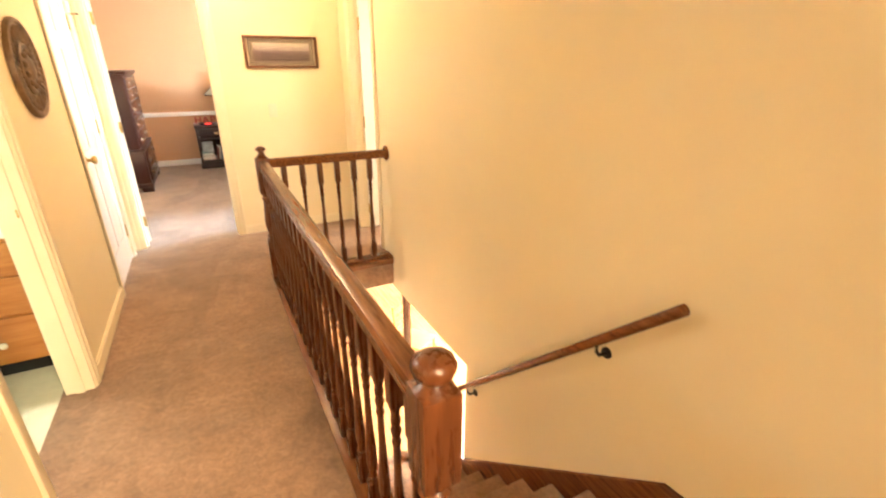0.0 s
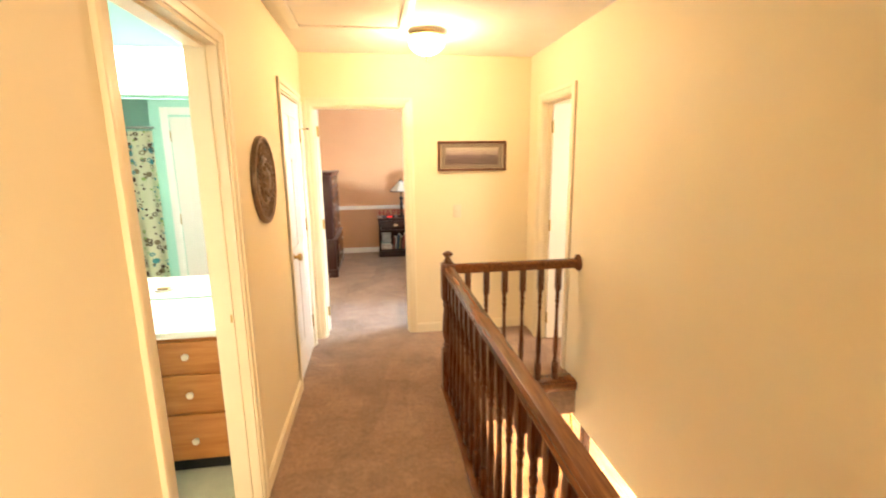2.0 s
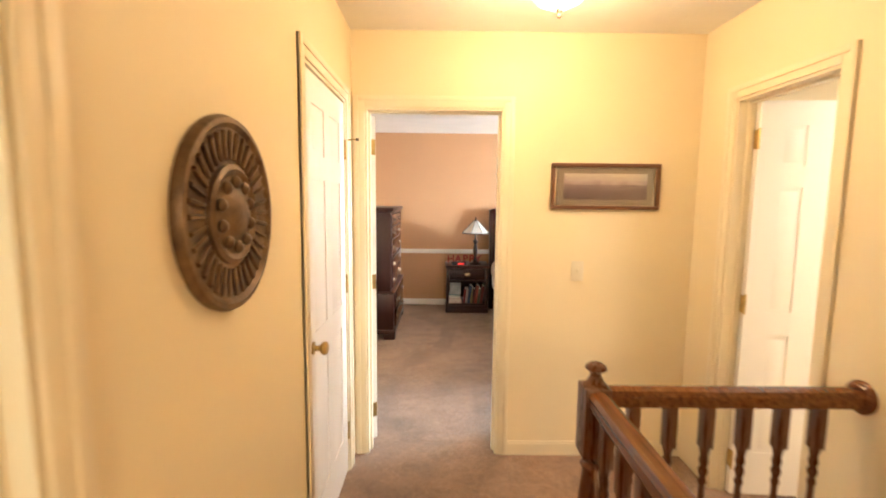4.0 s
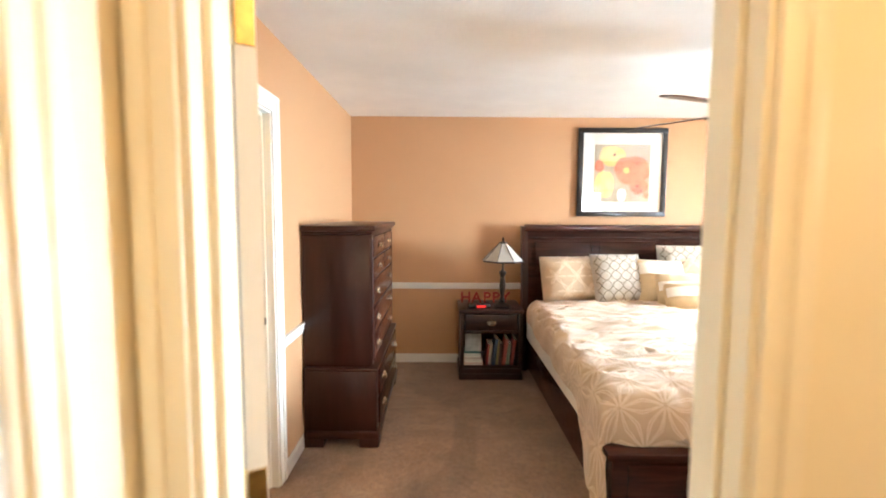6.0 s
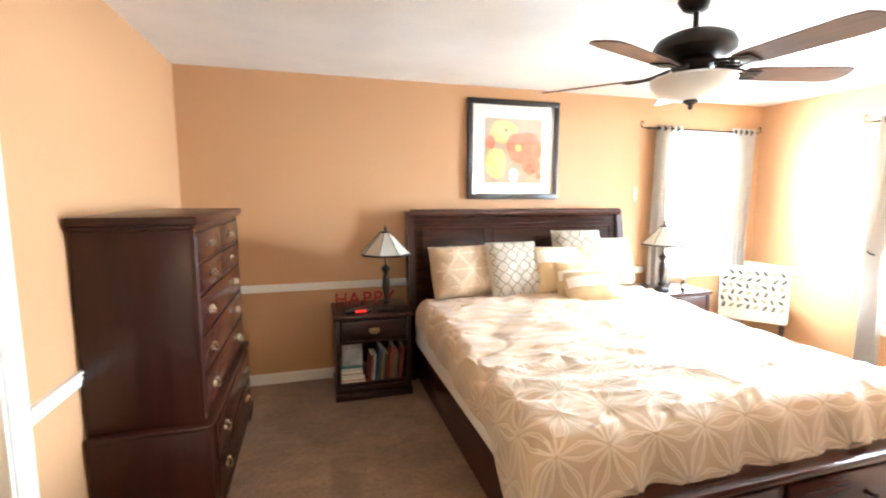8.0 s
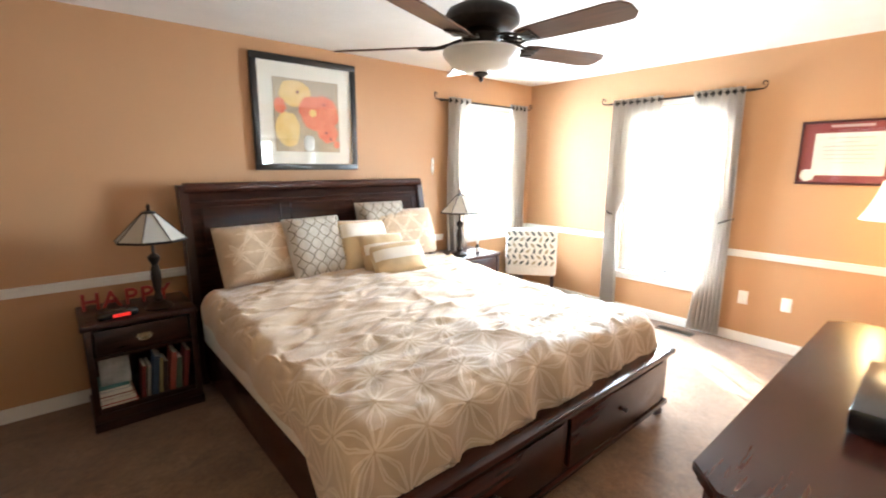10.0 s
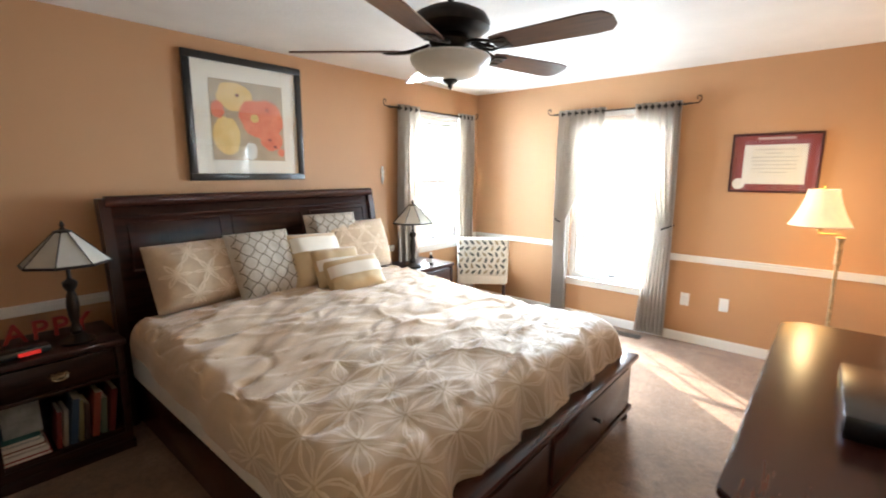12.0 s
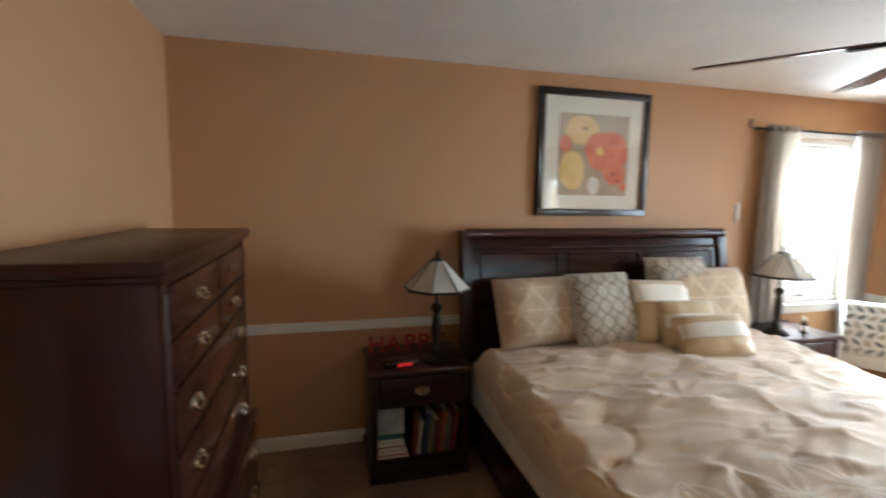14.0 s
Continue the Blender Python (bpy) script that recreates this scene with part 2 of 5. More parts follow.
def landscape_material():
    """A hazy wide landscape print: pale sky over violet and brown hills."""
    m = bpy.data.materials.new("landscape_print")
    m.use_nodes = True
    t = m.node_tree
    b = t.nodes["Principled BSDF"]
    b.inputs["Roughness"].default_value = 0.25
    tc = t.nodes.new("ShaderNodeTexCoord")
    sx = t.nodes.new("ShaderNodeSeparateXYZ")
    t.links.new(tc.outputs["Generated"], sx.inputs[0])
    n = t.nodes.new("ShaderNodeTexNoise")
    n.inputs["Scale"].default_value = 9
    n.inputs["Detail"].default_value = 7
    t.links.new(tc.outputs["Generated"], n.inputs["Vector"])
    ma = t.nodes.new("ShaderNodeMath")
    ma.operation = 'MULTIPLY_ADD'
    ma.inputs[1].default_value, ma.inputs[2].default_value = 0.5, -0.25
    t.links.new(n.outputs["Fac"], ma.inputs[0])
    ad = t.nodes.new("ShaderNodeMath")
    t.links.new(sx.outputs["Z"], ad.inputs[0])
    t.links.new(ma.outputs[0], ad.inputs[1])
    r = t.nodes.new("ShaderNodeValToRGB")
    r.color_ramp.elements[0].color = (0.10, 0.065, 0.07, 1)
    r.color_ramp.elements[1].color = (0.55, 0.50, 0.42, 1)
    for p, c in ((0.35, (0.13, 0.085, 0.10)), (0.55, (0.22, 0.16, 0.18)), (0.68, (0.42, 0.34, 0.33))):
        r.color_ramp.elements.new(p).color = (*c, 1)
    t.links.new(ad.outputs[0], r.inputs[0])
    t.links.new(r.outputs[0], b.inputs["Base Color"])
    return m


LANDSCAPE = landscape_material()

# ---- mesh helpers ----


def cube(bm, x0, y0, z0, x1, y1, z1, bevel=0.0):
    r = bmesh.ops.create_cube(bm, size=1, matrix=Matrix.Translation(((x0 + x1) / 2, (y0 + y1) / 2, (z0 + z1) / 2)) @ Matrix.Diagonal((x1 - x0, y1 - y0, z1 - z0, 1)))
    if bevel:
        es = {e for v in r["verts"] for e in v.link_edges}
        bmesh.ops.bevel(bm, geom=list(es), offset=bevel, segments=2, affect='EDGES', profile=0.5)
    return bm


def box(x0, y0, z0, x1, y1, z1, bevel=0.0):
    return cube(bmesh.new(), x0, y0, z0, x1, y1, z1, bevel)


def lathe(profile, segs=24, bm=None, centre=(0, 0)):
    """A turned body from (radius, z) rows."""
    bm = bm or bmesh.new()
    rings = []
    for r, z in profile:
        rings.append([bm.verts.new((centre[0] + r * math.cos(2 * math.pi * k / segs), centre[1] + r * math.sin(2 * math.pi * k / segs), z)) for k in range(segs)])
    for a, b in zip(rings, rings[1:]):
        for k in range(segs):
            bm.faces.new((a[k], a[(k + 1) % segs], b[(k + 1) % segs], b[k]))
    bm.faces.new(rings[0][::-1])
    bm.faces.new(rings[-1])
    return bm


def sheet(fn, nu, nv, thick=0.0, bm=None):
    """A surface fn(u, v) for u, v in 0..1, with an underside where thick is given."""
    bm = bm or bmesh.new()
    g = [[bm.verts.new(fn(i / nu, j / nv)) for j in range(nv + 1)] for i in range(nu + 1)]
    fs = [bm.faces.new((g[i][j], g[i + 1][j], g[i + 1][j + 1], g[i][j + 1])) for i in range(nu) for j in range(nv)]
    if thick:
        bmesh.ops.solidify(bm, geom=fs, thickness=thick)
    return bm


def tube(points, radius, segs=10, bm=None):
    """A round bar along points."""
    bm = bm or bmesh.new()
    pts = [Vector(p) for p in points]
    rings = []
    for i, p in enumerate(pts):
        d = (pts[min(i + 1, len(pts) - 1)] - pts[max(i - 1, 0)]).normalized()
        a = d.cross(Vector((0, 0, 1)))
        a = a.normalized() if a.length > 0.01 else Vector((1, 0, 0))
        b = d.cross(a)
        r = radius(i / (len(pts) - 1)) if callable(radius) else radius
        rings.append([bm.verts.new(p + r * (math.cos(2 * math.pi * k / segs) * a + math.sin(2 * math.pi * k / segs) * b)) for k in range(segs)])
    for q, s in zip(rings, rings[1:]):
        for k in range(segs):
            bm.faces.new((q[k], q[(k + 1) % segs], s[(k + 1) % segs], s[k]))
    bm.faces.new(rings[0][::-1])
    bm.faces.new(rings[-1])
    return bm


def prism(outline, depth, axis='y'):
    """A plate with an outline of (a, b) rows, from 0 to depth along the axis."""
    bm = bmesh.new()
    put = {'y': lambda a, b, d: (a, d, b), 'z': lambda a, b, d: (a, b, d), 'x': lambda a, b, d: (d, a, b)}[axis]
    lo = [bm.verts.new(put(a, b, 0)) for a, b in outline]
    hi = [bm.verts.new(put(a, b, depth)) for a, b in outline]
    n = len(outline)
    bm.faces.new(lo)
    bm.faces.new(hi[::-1])
    for k in range(n):
        bm.faces.new((lo[k], hi[k], hi[(k + 1) % n], lo[(k + 1) % n]))
    bmesh.ops.recalc_face_normals(bm, faces=bm.faces)
    return bm


def mesh_of(name, bm, material, smooth=True):
    bmesh.ops.recalc_face_normals(bm, faces=bm.faces)
    me = bpy.data.meshes.new(name)
    bm.to_mesh(me)
    bm.free()
    me.materials.append(material)
    if smooth:
        me.shade_smooth()
        me.set_sharp_from_angle(angle=radians(38))
    return me


def part(name, bm, material, parent, label="", m=None):
    ob = new(name, mesh_of(name, bm, material))
    ob.parent = parent
    if m is not None:
        ob.matrix_basis = m
    return tagged(ob, label) if label else ob


def thing(name, m, label, category, group=""):
    ob = new(name)
    ob.empty_display_size = 0.1
    ob.matrix_basis = m
    return tagged(ob, label, category, group)


def solid(name, bm, material, label="", category="", kind="structure"):
    return tagged(new(name, mesh_of(name, bm, material)), label, category, "", kind)


def turn(pts, m):
    return [m @ Vector(p) for p in pts]


# ---- setting: plan numbers ----
H = 2.44
XL, XR, YB, YD = -0.43, 5.05, 3.863, 0.125       # bedroom walls
HL, HR = 0.04, 1.99                               # hall walls
D0, D1, DH = 0.112, 0.888, 2.03                   # bedroom door opening
RY, RX = -1.10, 1.07                              # lines of the two balustrades
TOP = -3.75                                       # edge of the top stair

# floors
fl = box(HL - 0.14, -5.7, -0.25, RX + 0.05, 0.0, 0)
cube(fl, RX + 0.05, RY - 0.05, -0.25, HR + 2.0, 0.0, 0)
cube(fl, RX + 0.05, -5.7, -0.25, HR + 0.1, TOP, 0)
cube(fl, XL - 1.3, 0.0, -0.25, XR + 0.15, YB + 0.15, 0)
solid("floor", fl, CARPET, "worn taupe carpet with vacuum marks", "carpet floor")
solid("bath_floor", box(-3.2, -4.3, -0.25, HL - 0.14, -1.1, -0.004), TILE, "pale vinyl bathroom floor", "floor")

# ceiling
ce = box(HL - 0.14, -5.7, H, HR + 2.0, 0.0, H + 0.15)
cube(ce, XL - 1.3, 0.0, H, XR + 0.15, YB + 0.15, H + 0.15)
cube(ce, -3.2, -4.3, H, HL - 0.14, -1.1, H + 0.15)
solid("ceiling", ce, CEIL, "white textured plaster ceiling", "ceiling")

# hall walls
BO0, BO1 = -2.80, -2.03                           # bath door opening
CO0, CO1 = -0.90, -0.17                           # linen closet opening
w = box(HL - 0.12, -5.7, 0, HL, BO0, H)
cube(w, HL - 0.12, BO1, 0, HL, CO0, H)
cube(w, HL - 0.12, CO1, 0, HL, 0.0, H)
cube(w, HL - 0.12, BO0, DH, HL, BO1, H)
cube(w, HL - 0.12, CO0, DH, HL, CO1, H)
solid("wall_hall_left", w, CREAM, "cream painted hall wall", "wall")
w = box(HL - 0.12, 0, 0, D0, YD - 0.006, H)
cube(w, D1, 0, 0, HR + 2.0, YD - 0.006, H)
cube(w, D0, 0, DH, D1, YD - 0.006, H)
solid("wall_hall_end", w, CREAM, "cream painted hall end wall", "wall")
RO0, RO1 = -0.89, -0.31                           # spare room opening
w = box(HR, -5.7, -0.28, HR + 0.12, RO0, H)
cube(w, HR, RO1, 0, HR + 0.12, 0, H)
cube(w, HR, RO0, DH, HR + 0.12, RO1, H)
cube(w, HR, -5.7, -2.66, HR + 0.12, -2.41, -0.28)
solid("wall_stair", w, CREAM, "tall cream painted stairwell wall", "wall")
w = box(HL - 0.14, -5.82, -2.66, HR + 0.12, -5.7, H)
solid("wall_hall_back", w, CREAM, "cream painted wall", "wall")
w = box(HR + 0.12, -2.6, 0, HR + 2.0, -2.5, H)
cube(w, HR + 2.0, -2.6, 0, HR + 2.1, 0.0, H)
cube(w, HR + 0.12, -2.6, -0.25, HR + 2.0, RY - 0.05, 0)
cube(w, HR + 0.12, -2.6, H, HR + 2.0, 0, H + 0.1)
solid("wall_spare_room", w, CREAM, "cream spare room walls", "wall")

# bedroom walls
w = box(XL - 0.13, YB, 0, 3.86, YB + 0.13, H)
cube(w, 4.72, YB, 0, XR + 0.13, YB + 0.13, H)
cube(w, 3.86, YB, 2.12, 4.72, YB + 0.13, H)
cube(w, 3.86, YB, 0, 4.72, YB + 0.13, 0.76)
solid("wall_bed_head", w, ORANGE, "apricot painted wall behind the bed", "wall")
w = box(XR, YD - 0.13, 0, XR + 0.13, 1.70, H)
cube(w, XR, 2.62, 0, XR + 0.13, YB, H)
cube(w, XR, 1.70, 2.08, XR + 0.13, 2.62, H)
cube(w, XR, 1.70, 0, XR + 0.13, 2.62, 0.44)
solid("wall_window_side", w, ORANGE, "apricot painted window wall", "wall")
KO0, KO1 = 1.00, 1.775                             # walk-in opening
w = box(XL - 0.12, YD - 0.006, 0, XL, KO0, H)
cube(w, XL - 0.12, KO1, 0, XL, YB, H)
cube(w, XL - 0.12, KO0, DH, XL, KO1, H)
solid("wall_closet_side", w, ORANGE, "apricot painted wall beside the chest", "wall")
w = box(XL, YD - 0.006, 0, D0, YD, H)
cube(w, D1, YD - 0.006, 0, XR, YD, H)
cube(w, D0, YD - 0.006, DH, D1, YD, H)
solid("wall_bedroom_door", w, ORANGE, "apricot painted wall around the bedroom door", "wall")
# walk-in closet shell
w = box(XL - 1.3, 2.10, 0, XL - 0.12, 2.22, H)
cube(w, XL - 1.3, 0.2, 0, XL - 1.2, 2.10, H)
cube(w, XL - 1.3, 0.12, 0, XL - 0.12, 0.2, H)
solid("wall_walk_in", w, YELLOW, "yellow painted walk-in walls", "wall")
# bathroom shell
MY = -1.22
w = box(-3.0, MY, 0, HL - 0.12, MY + 0.1, H)
cube(w, -3.1, -4.2, 0, -3.0, MY + 0.1, H)
cube(w, -3.0, -4.3, 0, -1.45, -4.2, H)
cube(w, -1.50, -4.2, 0, -1.42, -3.30, H)
cube(w, -1.42, -3.38, 0, HL - 0.12, -3.30, H)
cube(w, HL - 0.125, -3.30, 0, HL - 0.12, BO0, H)
cube(w, HL - 0.125, BO1, 0, HL - 0.12, MY, H)
cube(w, HL - 0.125, BO0, DH, HL - 0.12, BO1, H)
solid("wall_bath", w, MINT, "mint green bathroom walls", "wall")

# lower storey
LZ = -2.66
w = box(-0.4, -5.7, LZ - 0.1, 6.4, 3.4, LZ - 0.005)
solid("lower_floor", w, PLANKS, "honey hardwood floor below the stairs", "floor")
w = box(-0.5, -2.41, LZ, -0.4, 3.4, -0.25)
cube(w, -0.4, 3.4, LZ, 6.4, 3.5, -0.25)
cube(w, 6.4, -2.6, LZ, 6.5, 3.5, -0.25)
cube(w, HR + 0.12, -2.6, LZ, 6.4, -2.5, -0.25)
cube(w, RX - 0.08, -5.7, LZ, RX + 0.04, -2.2, -0.25)
solid("wall_lower", w, CREAM, "cream lower hall walls", "wall")
solid("ceiling_lower", box(HR + 0.12, -2.6, -0.30, 6.5, 3.5, -0.26), CEIL, "white lower ceiling", "ceiling")
solid("ceiling_lower_hall", box(-0.5, RY + 0.05, -0.30, HR + 0.12, 3.5, -0.255), CEIL, "white lower hall ceiling", "ceiling")
# made-up ground sheet, coloured pale to whiten the view through the windows
solid("ground", box(-80, -80, -3.3, 90, 90, -3.2), PALEGROUND, "made-up pale ground that keeps the window view white", "ground")

# trim: casings, jambs, baseboards, chair rail


def casing_x(name, x, side, y0, y1, h=DH, wd=0.062, thick=0.016, paint=None):
    """Casing round an opening in a wall of constant x; side +1 stands proud to +x."""
    bm = bmesh.new()
    for t0, t1, k in ((0, wd, thick * 0.65), (wd * 0.55, wd, thick)):
        xa, xb = sorted((x, x + side * k))
        cube(bm, xa, y0 - t1, 0, xb, y0 - t0, h + t1, 0.002)
        cube(bm, xa, y1 + t0, 0, xb, y1 + t1, h + t1, 0.002)
        cube(bm, xa, y0 - t0, h + t0, xb, y1 + t0, h + t1, 0.002)
    return solid(name, bm, paint or HTRIM, ("white" if paint else "cream") + " painted door casing", "trim")


def casing_y(name, y, side, x0, x1, h=DH, wd=0.062, thick=0.016, paint=None):
    bm = bmesh.new()
    for t0, t1, k in ((0, wd, thick * 0.65), (wd * 0.55, wd, thick)):
        ya, yb = sorted((y, y + side * k))
        cube(bm, x0 - t1, ya, 0, x0 - t0, yb, h + t1, 0.002)
        cube(bm, x1 + t0, ya, 0, x1 + t1, yb, h + t1, 0.002)
        cube(bm, x0 - t0, ya, h + t0, x1 + t0, yb, h + t1, 0.002)
    return solid(name, bm, paint or HTRIM, ("white" if paint else "cream") + " painted door casing", "trim")


def jamb(name, x0, y0, x1, y1, along, h=DH, stop=0.5, paint=None):
    """Lining of an opening; along is the axis across which one walks."""
    bm = bmesh.new()
    k = 0.012
    if along == 'y':
        cube(bm, x0, y0, 0, x0 + k, y1, h)
        cube(bm, x1 - k, y0, 0, x1, y1, h)
        cube(bm, x0 + k, y0, h - k, x1 - k, y1, h)
        s = y0 + (y1 - y0) * stop
        cube(bm, x0 + k, s - 0.02, 0, x0 + 2 * k, s + 0.015, h - k)
        cube(bm, x1 - 2 * k, s - 0.02, 0, x1 - k, s + 0.015, h - k)
        cube(bm, x0 + 2 * k, s - 0.02, h - 2 * k, x1 - 2 * k, s + 0.015, h - k)
    else:
        cube(bm, x0, y0, 0, x1, y0 + k, h)
        cube(bm, x0, y1 - k, 0, x1, y1, h)
        cube(bm, x0, y0 + k, h - k, x1, y1 - k, h)
        s = x0 + (x1 - x0) * stop
        cube(bm, s - 0.015, y0 + k, 0, s + 0.02, y0 + 2 * k, h - k)
        cube(bm, s - 0.015, y1 - 2 * k, 0, s + 0.02, y1 - k, h - k)
        cube(bm, s - 0.015, y0 + 2 * k, h - 2 * k, s + 0.02, y1 - 2 * k, h - k)
    return solid(name, bm, paint or HTRIM, ("white" if paint else "cream") + " painted door jamb", "trim")


casing_x("trim_bath_door", HL, 1, BO0, BO1)
casing_x("trim_linen_closet", HL, 1, CO0, CO1)
casing_y("trim_bedroom_door", 0, -1, D0, D1)
casing_y("trim_bedroom_door_inside", YD, 1, D0, D1, paint=TRIM)
casing_x("trim_spare_room", HR, -1, RO0, RO1)
casing_x("trim_walk_in", XL, 1, KO0, KO1, wd=0.085, paint=TRIM)
jamb("jamb_bath", HL - 0.12, BO0, HL, BO1, 'x')
jamb("jamb_linen", HL - 0.12, CO0, HL, CO1, 'x', stop=0.3)
jamb("jamb_bedroom", D0, 0, D1, YD, 'y')
jamb("jamb_spare", HR, RO0, HR + 0.12, RO1, 'x')
jamb("jamb_walk_in", XL - 0.12, KO0, XL, KO1, 'x', paint=TRIM)


def base_x(bm, x, side, y0, y1, h=0.085):
    xa, xb = sorted((x, x + side * 0.013))
    cube(bm, xa, y0, 0, xb, y1, h - 0.012)
    xa, xb = sorted((x, x + side * 0.008))
    cube(bm, xa, y0, h - 0.012, xb, y1, h)


def base_y(bm, y, side, x0, x1, h=0.085):
    ya, yb = sorted((y, y + side * 0.013))
    cube(bm, x0, ya, 0, x1, yb, h - 0.012)
    ya, yb = sorted((y, y + side * 0.008))
    cube(bm, x0, ya, h - 0.012, x1, yb, h)


b = bmesh.new()
base_x(b, HL, 1, -5.7, BO0 - 0.062)
base_x(b, HL, 1, BO1 + 0.062, CO0 - 0.062)
base_y(b, 0, -1, D1 + 0.062, HR)
solid("baseboard_hall", b, HTRIM, "cream painted baseboard", "baseboard")
b = bmesh.new()
base_y(b, YB, -1, XL, XR)
base_x(b, XR, -1, YD, YB)
base_x(b, XL, 1, KO1 + 0.085, YB)
base_y(b, YD, 1, D1 + 0.062, XR)
solid("baseboard_bedroom", b, TRIM, "white painted baseboard", "baseboard")
b = bmesh.new()
base_y(b, 2.10, -1, XL - 1.2, XL - 0.12, 0.1)
solid("baseboard_walk_in", b, TRIM, "white painted baseboard", "baseboard")
b = bmesh.new()
for z0, z1, k in ((0.752, 0.772, 0.012), (0.772, 0.790, 0.018), (0.790, 0.800, 0.010), (0.800, 0.812, 0.022)):
    cube(b, XL, YB - k, z0, 3.655, YB, z1)
    cube(b, 4.87, YB - k, z0, XR, YB, z1)
    cube(b, XR - k, YD, z0, XR, 1.62, z1)
    cube(b, XR - k, 2.70, z0, XR, YB, z1)
    cube(b, XL, KO1 + 0.085, z0, XL + k, YB, z1)
    cube(b, D1 + 0.062, YD, z0, XR, YD + k, z1)
solid("trim_chair_rail", b, TRIM, "white moulded chair rail", "trim")
# stair fascia, nosing and skirt
b = bmesh.new()
cube(b, RX + 0.05, RY - 0.075, -0.055, HR, RY - 0.05, 0.005, 0.004)
cube(b, RX + 0.05, RY - 0.05, 0.0, HR, RY + 0.06, 0.012, 0.003)
cube(b, RX + 0.05, TOP, -0.055, RX + 0.075, RY - 0.075, 0.005, 0.004)
cube(b, RX - 0.05, TOP, 0.0, RX + 0.05, RY + 0.06, 0.012, 0.003)
solid("trim_landing_nosing", b, OAK, "stained oak landing edge", "trim")

# ---- hall things ----


def panel_door(name, width, height, m, label, hinge_side=0, knob_at=1, hinges=(0.2, 1.02, 1.83), knob_face=(1, -1), hinge_face=-1):
    """A six-panel door in its own x-z plane, hinge edge at x = 0, 35 mm thick."""
    d = thing(name, m, label, "door")
    T = 0.035
    part("door_leaf", cube(bmesh.new(), 0, 0.004, 0.012, width, T - 0.004, height), DOORW, d)
    st, mid = 0.105, 0.10
    rows = ((0.24, 0.86), (0.98, 1.60), (1.70, height - 0.115))
    cols = ((st, width / 2 - mid / 2), (width / 2 + mid / 2, width - st))
    b = bmesh.new()
    for s0, s1 in ((0.0, 0.004), (T - 0.004, T)):
        for x0, x1 in ((0, st), (width / 2 - mid / 2, width / 2 + mid / 2), (width - st, width)):
            cube(b, x0, s0, 0.012, x1, s1, height)
        zs = [0.012] + [z for r in rows for z in r] + [height]
        for z0, z1 in zip(zs[::2], zs[1::2]):
            for x0, x1 in cols:
                cube(b, x0, s0, z0, x1, s1, z1)
    part("stiles_and_rails", b, DOORW, d)
    for x0, x1 in cols:
        for z0, z1 in rows:
            b = bmesh.new()
            for sg in (0, 1):
                ya, yb = (0.0005, 0.0045) if sg == 0 else (T - 0.0045, T - 0.0005)
                r = bmesh.ops.create_cube(b, size=1, matrix=Matrix.Translation(((x0 + x1) / 2, (ya + yb) / 2, (z0 + z1) / 2)) @ Matrix.Diagonal((x1 - x0 - 0.035, yb - ya, z1 - z0 - 0.035, 1)))
                for v in r["verts"]:
                    if (sg == 0 and v.co.y < ya + 1e-4) or (sg == 1 and v.co.y > yb - 1e-4):
                        v.co.x += 0.014 if v.co.x < (x0 + x1) / 2 else -0.014
                        v.co.z += 0.014 if v.co.z < (z0 + z1) / 2 else -0.014
            part("panel", b, DOORW, d)
    for z in hinges:
        b = box(-0.004, 0.003, z - 0.045, 0.0, T - 0.003, z + 0.045)
        yy = -0.006 if hinge_face < 0 else T + 0.006
        lathe([(0.006, z - 0.048), (0.006, z + 0.048), (0.003, z + 0.054)], 10, b, (-0.003, yy))
        part("hinge", b, BRASS, d, "aged brass hinge")
    for f in knob_face:
        k = part("knob", lathe([(0.026, 0.0), (0.026, 0.006), (0.011, 0.009), (0.011, 0.028), (0.020, 0.034), (0.027, 0.044), (0.026, 0.056), (0.015, 0.062)], 18), BRASS, d, "brass door knob",
                 pose(width - 0.065, 0 if f < 0 else T, 0.93, 90 if f < 0 else -90, 0, 0))
    return d


# bedroom door, swung well open into the room
panel_door("bedroom_door", 0.765, 2.01, pose(D0 + 0.006, YD + 0.022, 0, 0, 0, 119.5) @ pose(0, -0.035, 0), "white six-panel bedroom door standing open", hinge_face=1)
# linen closet door, closed
panel_door("linen_door", 0.70, 2.01, pose(HL - 0.042, CO1 - 0.015, 0, 0, 0, -90), "white six-panel closet door, closed", knob_face=(1,), hinge_face=1, hinges=(0.24, 1.07, 1.775))
# spare room door, open into that room
panel_door("spare_room_door", 0.545, 2.01, pose(HR + 0.072, RO1 - 0.064, 0, 0, 0, -4), "white six-panel door standing open in the spare room", hinge_face=-1)
# bathroom door, open
panel_door("bath_door", 0.74, 2.01, pose(HL - 0.135, BO0 + 0.014, 0, 0, 0, 174), "white six-panel bathroom door standing open", hinge_face=-1)
# second bathroom door, in the end wall
panel_door("bath_cupboard_door", 0.66, 2.01, pose(-1.32, -3.322, 0), "white cupboard door in the bathroom wall", knob_face=(1,), hinge_face=1)
b = bmesh.new()
for x0, x1, z0, z1 in ((-1.40, -1.33, 0, 2.10), (-0.65, -0.58, 0, 2.10), (-1.33, -0.65, 2.03, 2.10)):
    cube(b, x0, -3.30, z0, x1, -3.285, z1, 0.002)
solid("trim_bath_cupboard", b, TRIM, "white painted casing", "trim")

